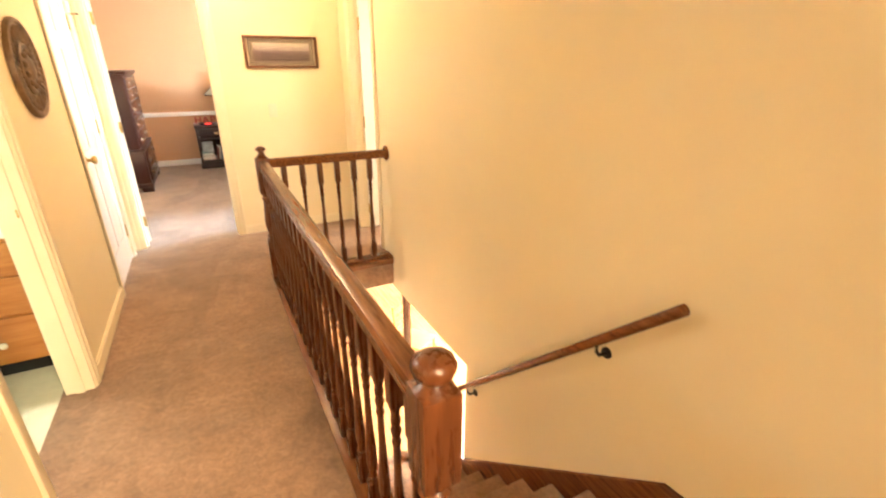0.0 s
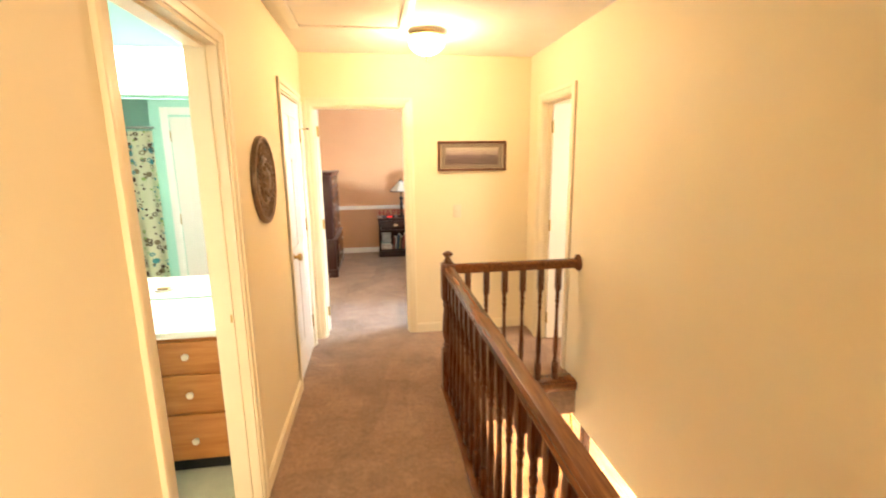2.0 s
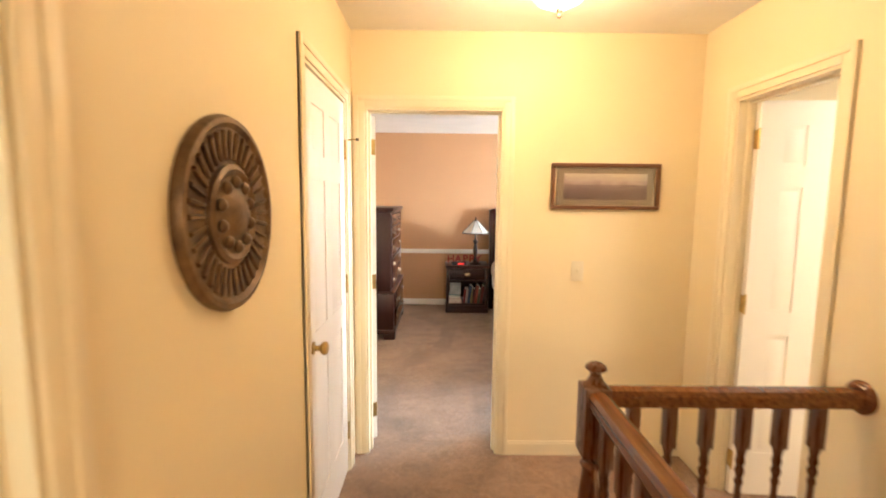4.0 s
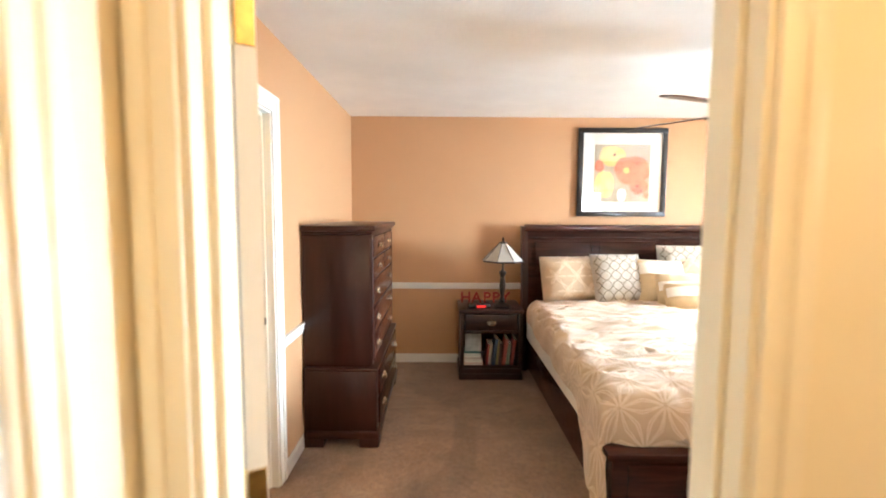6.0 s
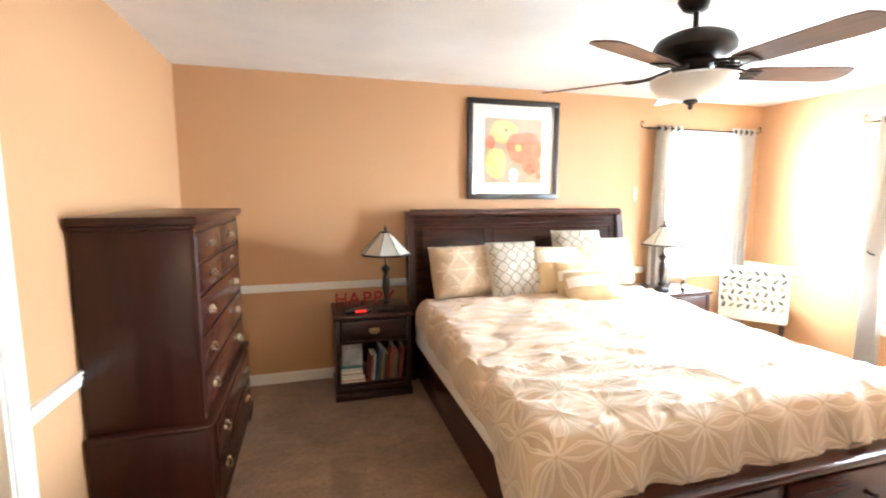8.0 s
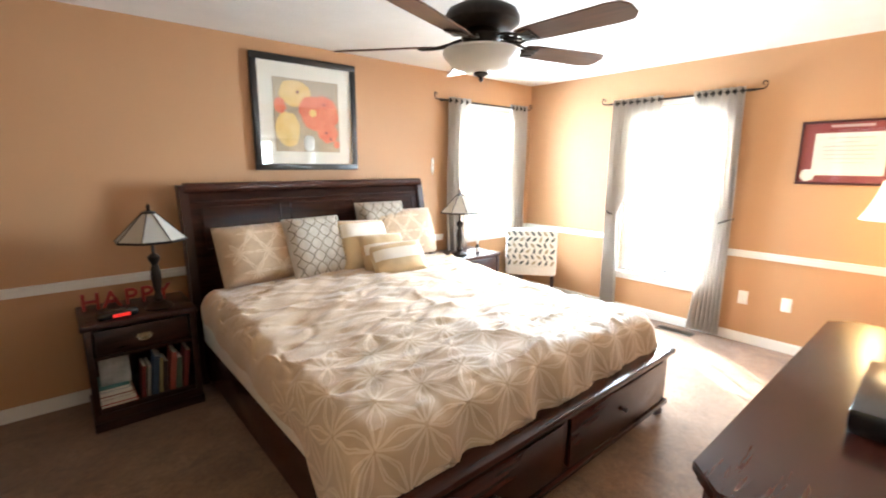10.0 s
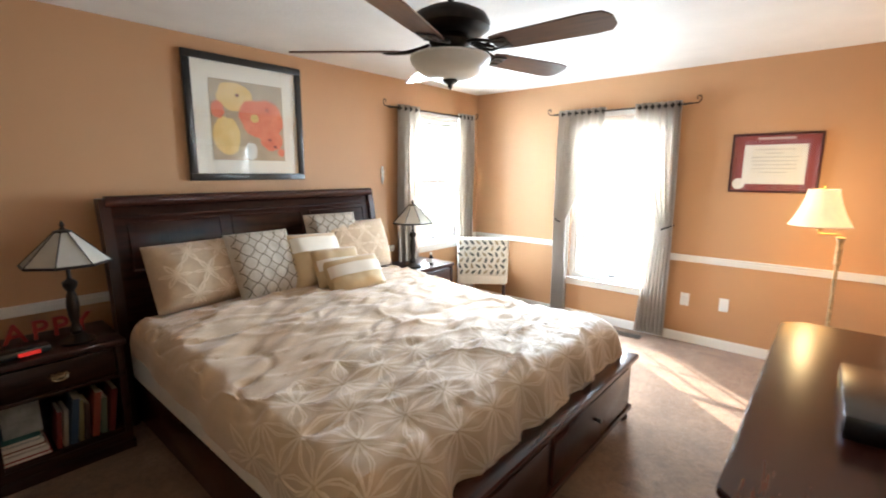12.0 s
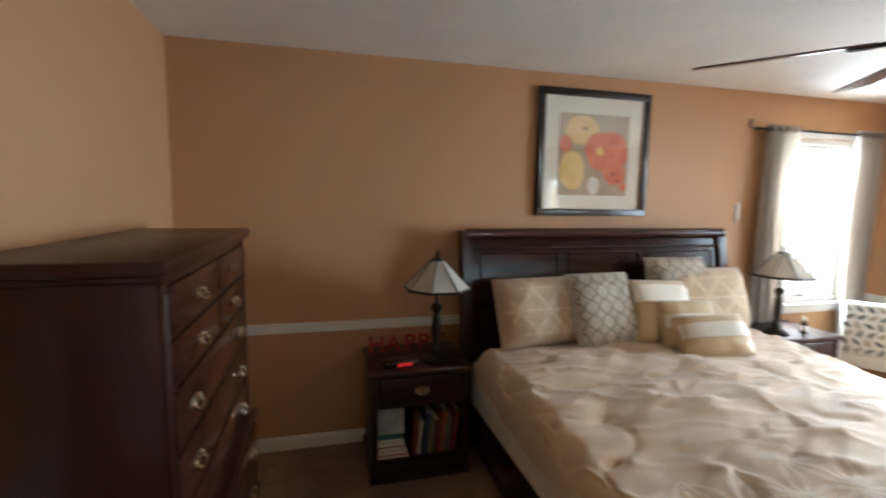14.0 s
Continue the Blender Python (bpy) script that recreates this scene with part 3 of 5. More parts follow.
# door strike plates and the pin stop
for nm, m, mt in (("strike_plate", pose(HL - 0.06, BO1 - 0.0125, 0.93), BRASS), ("latch_plate", pose(XL - 0.06, KO1 - 0.0125, 0.935), BRONZE)):
    s = thing(nm, m, "small metal strike plate let into the door jamb", "strike plate")
    part("plate", box(-0.015, -0.0025, -0.03, 0.015, 0.0, 0.03, 0.001), mt, s)
    part("lip", box(0.008, -0.012, -0.018, 0.017, -0.002, 0.018, 0.001), mt, s)
s = thing("door_stop", pose(HL + 0.012, CO1 + 0.004, 1.775), "brass hinge-pin door stop on the closet hinge", "door stop")
part("arm", tube([(0, 0, 0.055), (0.05, -0.015, 0.055)], 0.004), BRASS, s)
part("bumper", lathe([(0.008, -0.006), (0.008, 0.006)], 10), BRONZE, s, "", pose(0.05, -0.015, 0.055))


def baluster(r=0.019):
    """Square ends with a turned vase between, 0.82 m high."""
    b = box(-r, -r, 0.012, r, r, 0.14, 0.002)
    cube(b, -r, -r, 0.685, r, r, 0.84, 0.002)
    lathe([(r, 0.14), (0.013, 0.155), (0.019, 0.168), (0.012, 0.18), (0.020, 0.235), (0.019, 0.28), (0.012, 0.43), (0.0105, 0.545),
           (0.015, 0.56), (0.010, 0.575), (0.017, 0.60), (0.011, 0.615), (0.016, 0.635), (0.012, 0.655), (r, 0.685)], 14, b)
    return b


def newel(ball):
    h = 0.045
    b = box(-h, -h, 0.0, h, h, 0.30, 0.004)
    cube(b, -h, -h, 0.66, h, h, 0.905, 0.004)
    lathe([(h, 0.30), (0.030, 0.32), (0.041, 0.335), (0.028, 0.35), (0.043, 0.42), (0.038, 0.52), (0.030, 0.60), (0.040, 0.62), (0.029, 0.635), (h, 0.66)], 18, b)
    if ball:
        lathe([(h, 0.905), (0.036, 0.912), (0.026, 0.922), (0.036, 0.932), (0.046, 0.948), (0.048, 0.962), (0.042, 0.976), (0.028, 0.984), (0.010, 0.988)], 18, b)
    else:
        lathe([(h, 0.905), (0.030, 0.918), (0.018, 0.94), (0.020, 0.95), (0.036, 0.963), (0.034, 0.972), (0.022, 0.982), (0.006, 0.988)], 18, b)
    return b


def rail_profile():
    return [(-0.030, 0.0), (0.030, 0.0), (0.034, 0.014), (0.030, 0.024), (0.034, 0.040), (0.026, 0.056), (0.0, 0.062), (-0.026, 0.056), (-0.034, 0.040), (-0.030, 0.024), (-0.034, 0.014)]


bal = thing("balustrade", pose(RX, 0, 0), "stained oak stair balustrade with turned spindles", "balustrade")
part("newel_post", newel(True), OAKV, bal, "newel post with a ball cap", pose(0.005, -3.80, 0))
part("newel_post", newel(False), OAKV, bal, "newel post with a turned finial", pose(0, RY, 0))
rp = prism(rail_profile(), 1.0, 'y')
for v in rp.verts:
    v.co.y = -3.765 if v.co.y < 0.5 else RY - 0.04
part("handrail", rp, OAK, bal, "polished oak handrail", pose(0, 0, 0.838))
rp = prism(rail_profile(), 1.0, 'x')
for v in rp.verts:
    v.co.x = 0.04 if v.co.x < 0.5 else HR - RX - 0.012
part("handrail", rp, OAK, bal, "polished oak handrail", pose(0, RY, 0.838))
part("rosette", lathe([(0.058, 0.0), (0.058, 0.008), (0.052, 0.014), (0.046, 0.014), (0.040, 0.020)], 26), OAK, bal, "round oak wall rosette", pose(HR - RX, RY, 0.868, 0, -90, 0))
bme = mesh_of("spindle", baluster(), OAKV)
n = 20
for k in range(n):
    o = new("spindle", bme)
    o.parent = bal
    o.matrix_basis = pose(0, RY - 0.125 - k * (3.80 + RY - 0.22) / (n - 1), 0)
for k in range(6):
    o = new("spindle", bme)
    o.parent = bal
    o.matrix_basis = pose(0.135 + k * 0.128, RY, 0)

# wall handrail down the stairs
hr = thing("stair_handrail", pose(HR, 0, 0), "dark oak wall handrail on bronze brackets", "handrail")
a0, a1 = Vector((-0.06, -3.76, 0.84)), Vector((-0.06, -1.9, 0.84 - 0.955 * 1.86))
b = bmesh.new()
tube([a0.lerp(a1, k / 10) for k in range(11)], 0.020, 12, b)
part("rail", b, OAK, hr)
for f in (0.16, 0.66):
    p = a0.lerp(a1, f)
    b = lathe([(0.024, 0.0), (0.024, 0.006), (0.010, 0.010)], 14)
    bmesh.ops.transform(b, matrix=pose(0, p.y, p.z - 0.075, 0, -90, 0), verts=b.verts)
    tube([(-0.005, p.y, p.z - 0.075), (-0.045, p.y, p.z - 0.072), (-0.06, p.y, p.z - 0.05), (-0.06, p.y, p.z - 0.02)], 0.007, 8, b)
    part("bracket", b, BRONZE, hr, "bronze wall bracket")

# stairs
st = thing("staircase", pose(0, 0, 0), "carpeted stair flight with dark stained skirt board", "staircase")
RISE, RUN = 0.19, 0.216
for k in range(13):
    y0, z1 = TOP + k * RUN, -(k + 1) * RISE
    b = box(RX + 0.085, y0 - 0.0, z1 - 0.03, HR - 0.022, y0 + RUN + 0.03, z1, 0.012)
    cube(b, RX + 0.085, y0 + RUN - 0.012, z1 - RISE - 0.01, HR - 0.022, y0 + RUN + 0.006, z1 - 0.02)
    part("step", b, CARPET, st)
part("riser", box(RX + 0.085, TOP - 0.01, -RISE, HR - 0.022, TOP + 0.004, -0.01), CARPET, st)
for x0, x1 in ((HR - 0.02, HR - 0.001), (RX + 0.076, RX + 0.084)):
    s0 = TOP - 0.11
    b = prism([(s0 - 0.12, 0.0), (s0 - 0.12, 0.16), (s0 + 0.06, 0.14), (s0 + 13 * RUN, -13 * RISE + 0.20), (s0 + 13 * RUN, -13 * RISE - 0.19), (s0 + 0.1, -0.35)], x1 - x0, 'x')
    part("skirt_board", b, OAK, st, "dark stained skirt board", pose(x0, 0, 0))

# sun medallion
md = thing("sun_medallion", pose(HL, -1.52, 1.488, 0, 90, 0), "round carved bronze wall medallion with a sunburst", "wall plaque")
part("rim", lathe([(0.222, 0.0), (0.224, 0.012), (0.218, 0.024), (0.206, 0.026), (0.196, 0.016), (0.150, 0.012), (0.02, 0.012)], 48), MEDAL, md)
for k in range(36):
    a = 2 * math.pi * k / 36
    b = bmesh.new()
    tube([(0.125 * math.cos(a), 0.125 * math.sin(a), 0.014), (0.19 * math.cos(a), 0.19 * math.sin(a), 0.018)], 0.006, 6, b)
    part("ray", b, MEDAL, md)
part("boss", lathe([(0.115, 0.008), (0.115, 0.022), (0.104, 0.028), (0.090, 0.020), (0.060, 0.026), (0.045, 0.036), (0.02, 0.042)], 36), MEDAL, md)
for k in range(10):
    a = 2 * math.pi * k / 10
    b = lathe([(0.001, 0.0), (0.013, 0.006), (0.016, 0.012), (0.009, 0.020), (0.001, 0.022)], 10)
    part("petal", b, MEDAL, md, "", pose(0.075 * math.cos(a), 0.075 * math.sin(a), 0.016))


def framed(name, m, w, h, border, depth, fmat, label, category="picture"):
    """A picture in its own x-z plane, centred, its back on y = 0 and its face to -y."""
    t = thing(name, m, label, category)
    for nm, x0, z0, x1, z1 in (("frame_rail", -w / 2, -h / 2, w / 2, -h / 2 + border), ("frame_rail", -w / 2, h / 2 - border, w / 2, h / 2),
                               ("frame_stile", -w / 2, -h / 2 + border, -w / 2 + border, h / 2 - border), ("frame_stile", w / 2 - border, -h / 2 + border, w / 2, h / 2 - border)):
        part(nm, box(x0, -depth, z0, x1, 0, z1, 0.004), fmat, t)
    return t


hp = framed("landscape_picture", pose(1.467, -0.002, 1.607), 0.615, 0.258, 0.022, 0.022, mat("russet_frame_wood", (0.13, 0.05, 0.022), 0.35, scale=8, stretch=(1, 1, 6)), "wide landscape print in a russet wood frame")
part("mat_board", box(-0.275, -0.010, -0.105, 0.275, -0.006, 0.105), mat("grey_mat_board", (0.21, 0.17, 0.13), 0.8, var=0.03), hp)
part("print", box(-0.235, -0.0135, -0.072, 0.235, -0.0105, 0.072), LANDSCAPE, hp, "hazy hills under a pale sky")
g = part("glazing", box(-0.273, -0.0175, -0.103, 0.273, -0.0155, 0.103), GLASS, hp)
g.visible_shadow = False


def switch_plate(name, m, material, label, kind):
    s = thing(name, m, label, "light switch" if kind == "toggle" else "outlet")
    part("plate", box(-0.036, -0.006, -0.058, 0.036, 0, 0.058, 0.002), material, s)
    if kind == "toggle":
        part("toggle", box(-0.005, -0.018, -0.002, 0.005, -0.004, 0.012, 0.002), material, s)
    elif kind == "outlet":
        for z in (-0.020, 0.020):
            part("socket", box(-0.014, -0.0085, z - 0.012, 0.014, -0.0055, z + 0.012, 0.002), material, s)
            for dx in (-0.006, 0.006):
                part("slot", box(dx - 0.001, -0.0092, z - 0.003, dx + 0.001, -0.0083, z + 0.005), BLACK, s)
    return s


switch_plate("light_switch", pose(1.332, 0, 1.123), PLATE, "almond toggle light switch plate on the cream wall", "toggle")

# attic hatch
b = bmesh.new()
hx0, hx1, hy0, hy1 = 0.11, 0.87, -2.15, -0.73
for x0, y0, x1, y1 in ((hx0, hy0, hx0 + 0.06, hy1), (hx1 - 0.06, hy0, hx1, hy1), (hx0 + 0.06, hy0, hx1 - 0.06, hy0 + 0.06), (hx0 + 0.06, hy1 - 0.06, hx1 - 0.06, hy1)):
    cube(b, x0, y0, H - 0.018, x1, y1, H, 0.003)
ah = thing("attic_hatch", pose(0, 0, 0), "white attic ladder hatch with moulded trim", "hatch")
part("hatch_trim", b, TRIM, ah)
part("hatch_panel", box(hx0 + 0.066, hy0 + 0.066, H - 0.008, hx1 - 0.066, hy1 - 0.066, H - 0.001), DOORW, ah)

# ceiling light
cl = thing("hall_ceiling_light", pose(1.0, -0.70, H - 0.03), "lit flush glass dome ceiling light with brass trim", "ceiling light")
part("pan", lathe([(0.05, 0.0295), (0.06, 0.008), (0.110, 0.006), (0.120, -0.002), (0.120, -0.010), (0.112, -0.014)], 32), PANB, cl)
d = part("dome", lathe([(0.111, -0.012), (0.122, -0.030), (0.118, -0.065), (0.090, -0.098), (0.045, -0.122), (0.012, -0.128)], 32), BULB, cl, "glowing frosted glass dome")
d.visible_shadow = False
part("finial", lathe([(0.012, -0.129), (0.014, -0.140), (0.006, -0.150), (0.009, -0.160), (0.002, -0.168)], 12), BRONZE, cl)

# ---- bathroom things ----
VF = -1.78
va = thing("bath_vanity", pose(0, 0, 0), "honey oak bathroom vanity with round white knobs", "vanity")
part("carcass", box(-2.1, VF + 0.02, 0.09, HL - 0.14, MY - 0.005, 0.755), HONEY, va)
part("toe_kick", box(-2.1, VF + 0.07, 0.0, HL - 0.14, VF + 0.09, 0.09), BLACK, va, "dark toe kick")
for x0, x1, z0, z1, kx, kz in ((-0.515, -0.135, 0.575, 0.735, -0.32, 0.665), (-0.515, -0.135, 0.365, 0.560, -0.32, 0.465), (-0.515, -0.135, 0.105, 0.350, -0.32, 0.215),
                               (-0.885, -0.555, 0.105, 0.735, -0.60, 0.60), (-1.25, -0.905, 0.105, 0.735, -1.20, 0.60), (-1.62, -1.29, 0.105, 0.735, -1.34, 0.60)):
    nm = "drawer" if x0 == -0.515 else "cupboard_door"
    f = box(x0, VF, z0, x1, VF + 0.02, z1, 0.006)
    f = part(nm, f, HONEY, va)
    part("knob", lathe([(0.007, 0.0), (0.007, 0.012), (0.016, 0.018), (0.017, 0.026), (0.010, 0.031)], 14), IVORY, f, "small ivory knob", pose(kx, VF, kz, 90, 0, 0))
ct = thing("bath_countertop", pose(0, 0, 0), "white cultured marble vanity top with moulded basin", "countertop")
part("slab", box(-2.1, VF - 0.02, 0.758, HL - 0.125, MY - 0.004, 0.795, 0.008), WHITEC, ct)
part("basin", lathe([(0.22, 0.001), (0.215, 0.005), (0.19, 0.004), (0.02, 0.002)], 32), WHITEC, ct, "basin rim", pose(-0.95, -1.52, 0.795))
fa = thing("basin_faucet", pose(-0.95, -1.30, 0.795), "chrome basin faucet with two handles", "faucet")
part("base", box(-0.085, -0.022, 0, 0.085, 0.022, 0.018, 0.008), CHROME, fa)
part("spout", tube([(0, 0, 0.015), (0, 0, 0.07), (0, -0.04, 0.10), (0, -0.10, 0.085)], 0.012), CHROME, fa)
for x in (-0.065, 0.065):
    part("handle", lathe([(0.012, 0.016), (0.010, 0.035), (0.020, 0.045), (0.018, 0.06), (0.006, 0.064)], 14), CRYSTAL, fa, "clear faucet handle", pose(x, 0, 0))
sd = thing("soap_dish", pose(-0.72, -1.42, 0.795), "small cream soap bar in a dish", "soap dish")
part("dish", lathe([(0.05, 0.0), (0.058, 0.012), (0.054, 0.012), (0.046, 0.004)], 20), IVORY, sd)
part("soap", box(-0.035, -0.022, 0.006, 0.035, 0.022, 0.026, 0.008), SATIN, sd)
solid("bath_mirror", box(-2.1, MY - 0.006, 0.80, HL - 0.13, MY - 0.001, 1.92), MIRROR, "frameless wall mirror over the vanity", "mirror", "")
vl = thing("vanity_light_bar", pose(-0.9, MY, 2.06), "lit white vanity light bar above the mirror", "wall light")
part("backplate", box(-0.85, -0.03, -0.12, 0.85, -0.001, 0.12, 0.004), TRIM, vl)
d = part("diffuser", box(-0.84, -0.085, -0.10, 0.84, -0.031, 0.11, 0.012), VBULB, vl, "glowing white diffuser")
d.visible_shadow = False


def shower(u, v):
    x = -2.80 + 1.32 * u
    z = 0.18 + 1.70 * (1 - v)
    return (x, -3.28 + 0.030 * math.sin(u * 52) * (0.4 + 0.6 * v) + 0.012 * math.sin(u * 23 + 2), z)


sc = thing("shower_curtain", pose(0, 0, 0), "cream shower curtain printed with coloured dots", "shower curtain")
part("cloth", sheet(shower, 150, 10, 0.002), DOTS, sc)
sr = thing("shower_rod", pose(0, 0, 0), "chrome shower curtain rod", "curtain rod")
part("rod", tube([(-3.0, -3.28, 1.91), (-1.46, -3.28, 1.91)], 0.012), CHROME, sr)
for k in range(12):
    b = bmesh.new()
    tube([(-2.77 + k * 0.115, -3.28 + 0.02 * math.cos(a * math.pi / 6), 1.895 + 0.022 * math.sin(a * math.pi / 6)) for a in range(13)], 0.002, 5, b)
    part("ring", b, CHROME, sr)
tb = thing("bathtub", pose(0, 0, 0), "white bathtub behind the shower curtain", "bathtub")
b = box(-3.0, -4.2, 0, -1.5, -3.34, 0.42, 0.02)
part("shell", b, WHITEC, tb)
tw = thing("towel_bar", pose(-2.99, -2.55, 1.25), "chrome towel bar on the mint wall", "towel bar")
part("bar", tube([(0.06, -0.3, 0), (0.06, 0.3, 0)], 0.009), CHROME, tw)
for y in (-0.3, 0.3):
    part("post", tube([(0.0, y, 0), (0.07, y, 0)], 0.012), CHROME, tw)
tl = thing("hand_towel", pose(-2.93, -2.55, 1.26), "dark brown towel folded over the bar", "towel")
part("cloth", sheet(lambda u, v: (0.016 * (1 if v > 0.5 else -1) + 0.004 * math.sin(u * 20), -0.15 + 0.3 * u, -0.5 * abs(v - 0.5) * 2 + 0.004), 12, 16, 0.006), mat("brown_terry", (0.06, 0.035, 0.022), 0.95, bump=0.6, bscale=300), tl)

# ---- room below the stairs ----
ch = thing("wooden_chair", pose(2.98, 0.68, LZ, 0, 0, 35), "honey wooden ladder-back chair on the lower floor", "chair")
for x in (-0.2, 0.2):
    part("leg", tube([(x, -0.2, 0), (x * 0.95, -0.19, 0.45)], 0.018), HONEY, ch)
    part("leg", tube([(x, 0.2, 0), (x, 0.2, 0.45), (x * 0.95, 0.26, 1.0)], 0.019), HONEY, ch)
part("seat", box(-0.22, -0.22, 0.43, 0.22, 0.22, 0.46, 0.01), HONEY, ch)
for z in (0.6, 0.74, 0.88):
    part("back_slat", box(-0.19, 0.22 + (z - 0.45) * 0.1, z - 0.03, 0.19, 0.235 + (z - 0.45) * 0.1, z + 0.03, 0.004), HONEY, ch)
po = thing("timber_post", pose(2.16, -1.0, LZ), "dark stained timber door post downstairs", "post")
part("shaft", box(-0.03, -0.03, 0, 0.03, 0.03, 2.36, 0.004), OAKV, po)
part("foot", box(-0.04, -0.04, 0, 0.04, 0.04, 0.1, 0.004), OAKV, po)

# ---- walk-in things ----
oc = thing("octagon_plaque", pose(-0.945, 2.10, 1.83), "octagonal hammered copper wall plaque", "wall plaque")
oct_pts = [(0.2 * math.cos(math.pi / 8 + k * math.pi / 4), 0.2 * math.sin(math.pi / 8 + k * math.pi / 4)) for k in range(8)]
b = prism(oct_pts, -0.022, 'y')
bmesh.ops.bevel(b, geom=b.edges[:], offset=0.006, segments=2, affect='EDGES')
part("plate", b, HAMMER, oc)
for x in (-0.83, -1.11):
    hk = thing("coat_hook", pose(x, 2.10, 1.51), "bronze double coat hook on the yellow wall", "coat hook", "coat hooks in the walk-in")
    part("backplate", lathe([(0.016, 0.0), (0.016, 0.006), (0.010, 0.010)], 14), BRONZE, hk, "", pose(0, 0, 0, 90, 0, 0))
    part("upper_arm", tube([(0, -0.006, 0.0), (0, -0.03, 0.01), (-0.02, -0.045, 0.04), (-0.028, -0.06, 0.085)], lambda f: 0.005 + 0.003 * (f > 0.9)), BRONZE, hk)
    part("lower_arm", tube([(0, -0.006, -0.005), (0, -0.02, -0.03), (-0.01, -0.04, -0.045), (-0.03, -0.05, -0.038), (-0.032, -0.052, -0.02)], 0.005), BRONZE, hk)

# ---- bedroom furniture ----


def bail_pull(name, parent, m):
    """A brass backplate with a hanging bail, face to -y."""
    b = prism([(-0.045, 0), (-0.03, 0.018), (-0.012, 0.012), (0, 0.022), (0.012, 0.012), (0.03, 0.018), (0.045, 0), (0.03, -0.016), (0, -0.020), (-0.03, -0.016)], -0.003, 'y')
    h = part(name, b, PULL, parent, "antique brass bail pull", m)
    part("bail", tube([(-0.032, -0.006, 0.004), (-0.030, -0.018, -0.012), (-0.015, -0.022, -0.020), (0.015, -0.022, -0.020), (0.030, -0.018, -0.012), (0.032, -0.006, 0.004)], 0.0042, 8), PULL, h)
    for x in (-0.032, 0.032):
        part("post", lathe([(0.008, 0.0), (0.008, 0.006), (0.005, 0.010)], 10), PULL, h, "", pose(x, -0.003, 0.004, 90, 0, 0))
    return h


CX0, CX1, CY0, CY1 = -0.42, 0.01, 2.21, 3.34
cc = thing("tall_chest", pose(0, 0, 0), "tall dark cherry chest-on-chest with brass pulls", "chest of drawers")
part("lower_case", box(CX0, CY0 - 0.02, 0.10, CX1 + 0.035, CY1 + 0.02, 0.50, 0.006), CHERRY, cc)
part("waist_moulding", box(CX0, CY0 - 0.03, 0.50, CX1 + 0.045, CY1 + 0.03, 0.525, 0.008), CHERRY, cc)
part("upper_case", box(CX0, CY0, 0.525, CX1, CY1, 1.375, 0.006), CHERRY, cc)
b = box(CX0, CY0 - 0.015, 1.375, CX1 + 0.015, CY1 + 0.015, 1.392, 0.005)
cube(b, CX0, CY0 - 0.032, 1.392, CX1 + 0.034, CY1 + 0.032, 1.43, 0.009)
part("cornice", b, CHERRY, cc, "moulded overhanging top")
b = box(CX0, CY0 - 0.035, 0.06, CX1 + 0.05, CY1 + 0.035, 0.11, 0.006)
part("plinth", b, CHERRY, cc)
for x, y in ((CX0 + 0.06, CY0 + 0.03), (CX0 + 0.06, CY1 - 0.03), (CX1 - 0.02, CY0 + 0.03), (CX1 - 0.02, CY1 - 0.03)):
    part("bracket_foot", box(x - 0.06, y - 0.065, 0.0, x + 0.068, y + 0.065, 0.062, 0.01), CHERRY, cc)
rows = [(1.225, 1.355, 2, CX1), (1.085, 1.21, 2, CX1), (0.905, 1.07, 1, CX1), (0.725, 0.89, 1, CX1), (0.545, 0.71, 1, CX1), (0.315, 0.49, 1, CX1 + 0.035), (0.125, 0.30, 1, CX1 + 0.035)]
for z0, z1, n, xf in rows:
    for k in range(n):
        wd = (CY1 - CY0 - 0.10) / n
        y0 = CY0 + 0.05 + k * wd
        dr = part("drawer", box(xf - 0.005, y0 + 0.008, z0, xf + 0.014, y0 + wd - 0.008, z1, 0.006), CHERRYX, cc)
        for y in ((y0 + wd / 2,) if n == 2 else (y0 + 0.16, y0 + wd - 0.16)):
            bail_pull("pull", dr, pose(xf + 0.014, y, (z0 + z1) / 2, 0, 0, 90))
for y in (CY0 + 0.025, CY1 - 0.025):
    b = box(CX1 - 0.004, y - 0.02, 0.53, CX1 + 0.010, y + 0.02, 1.37, 0.003)
    for d in (-0.011, 0.0, 0.011):
        tube([(CX1 + 0.010, y + d, 0.56), (CX1 + 0.010, y + d, 1.34)], 0.0035, 6, b)
    part("reeded_pilaster", b, CHERRY, cc)


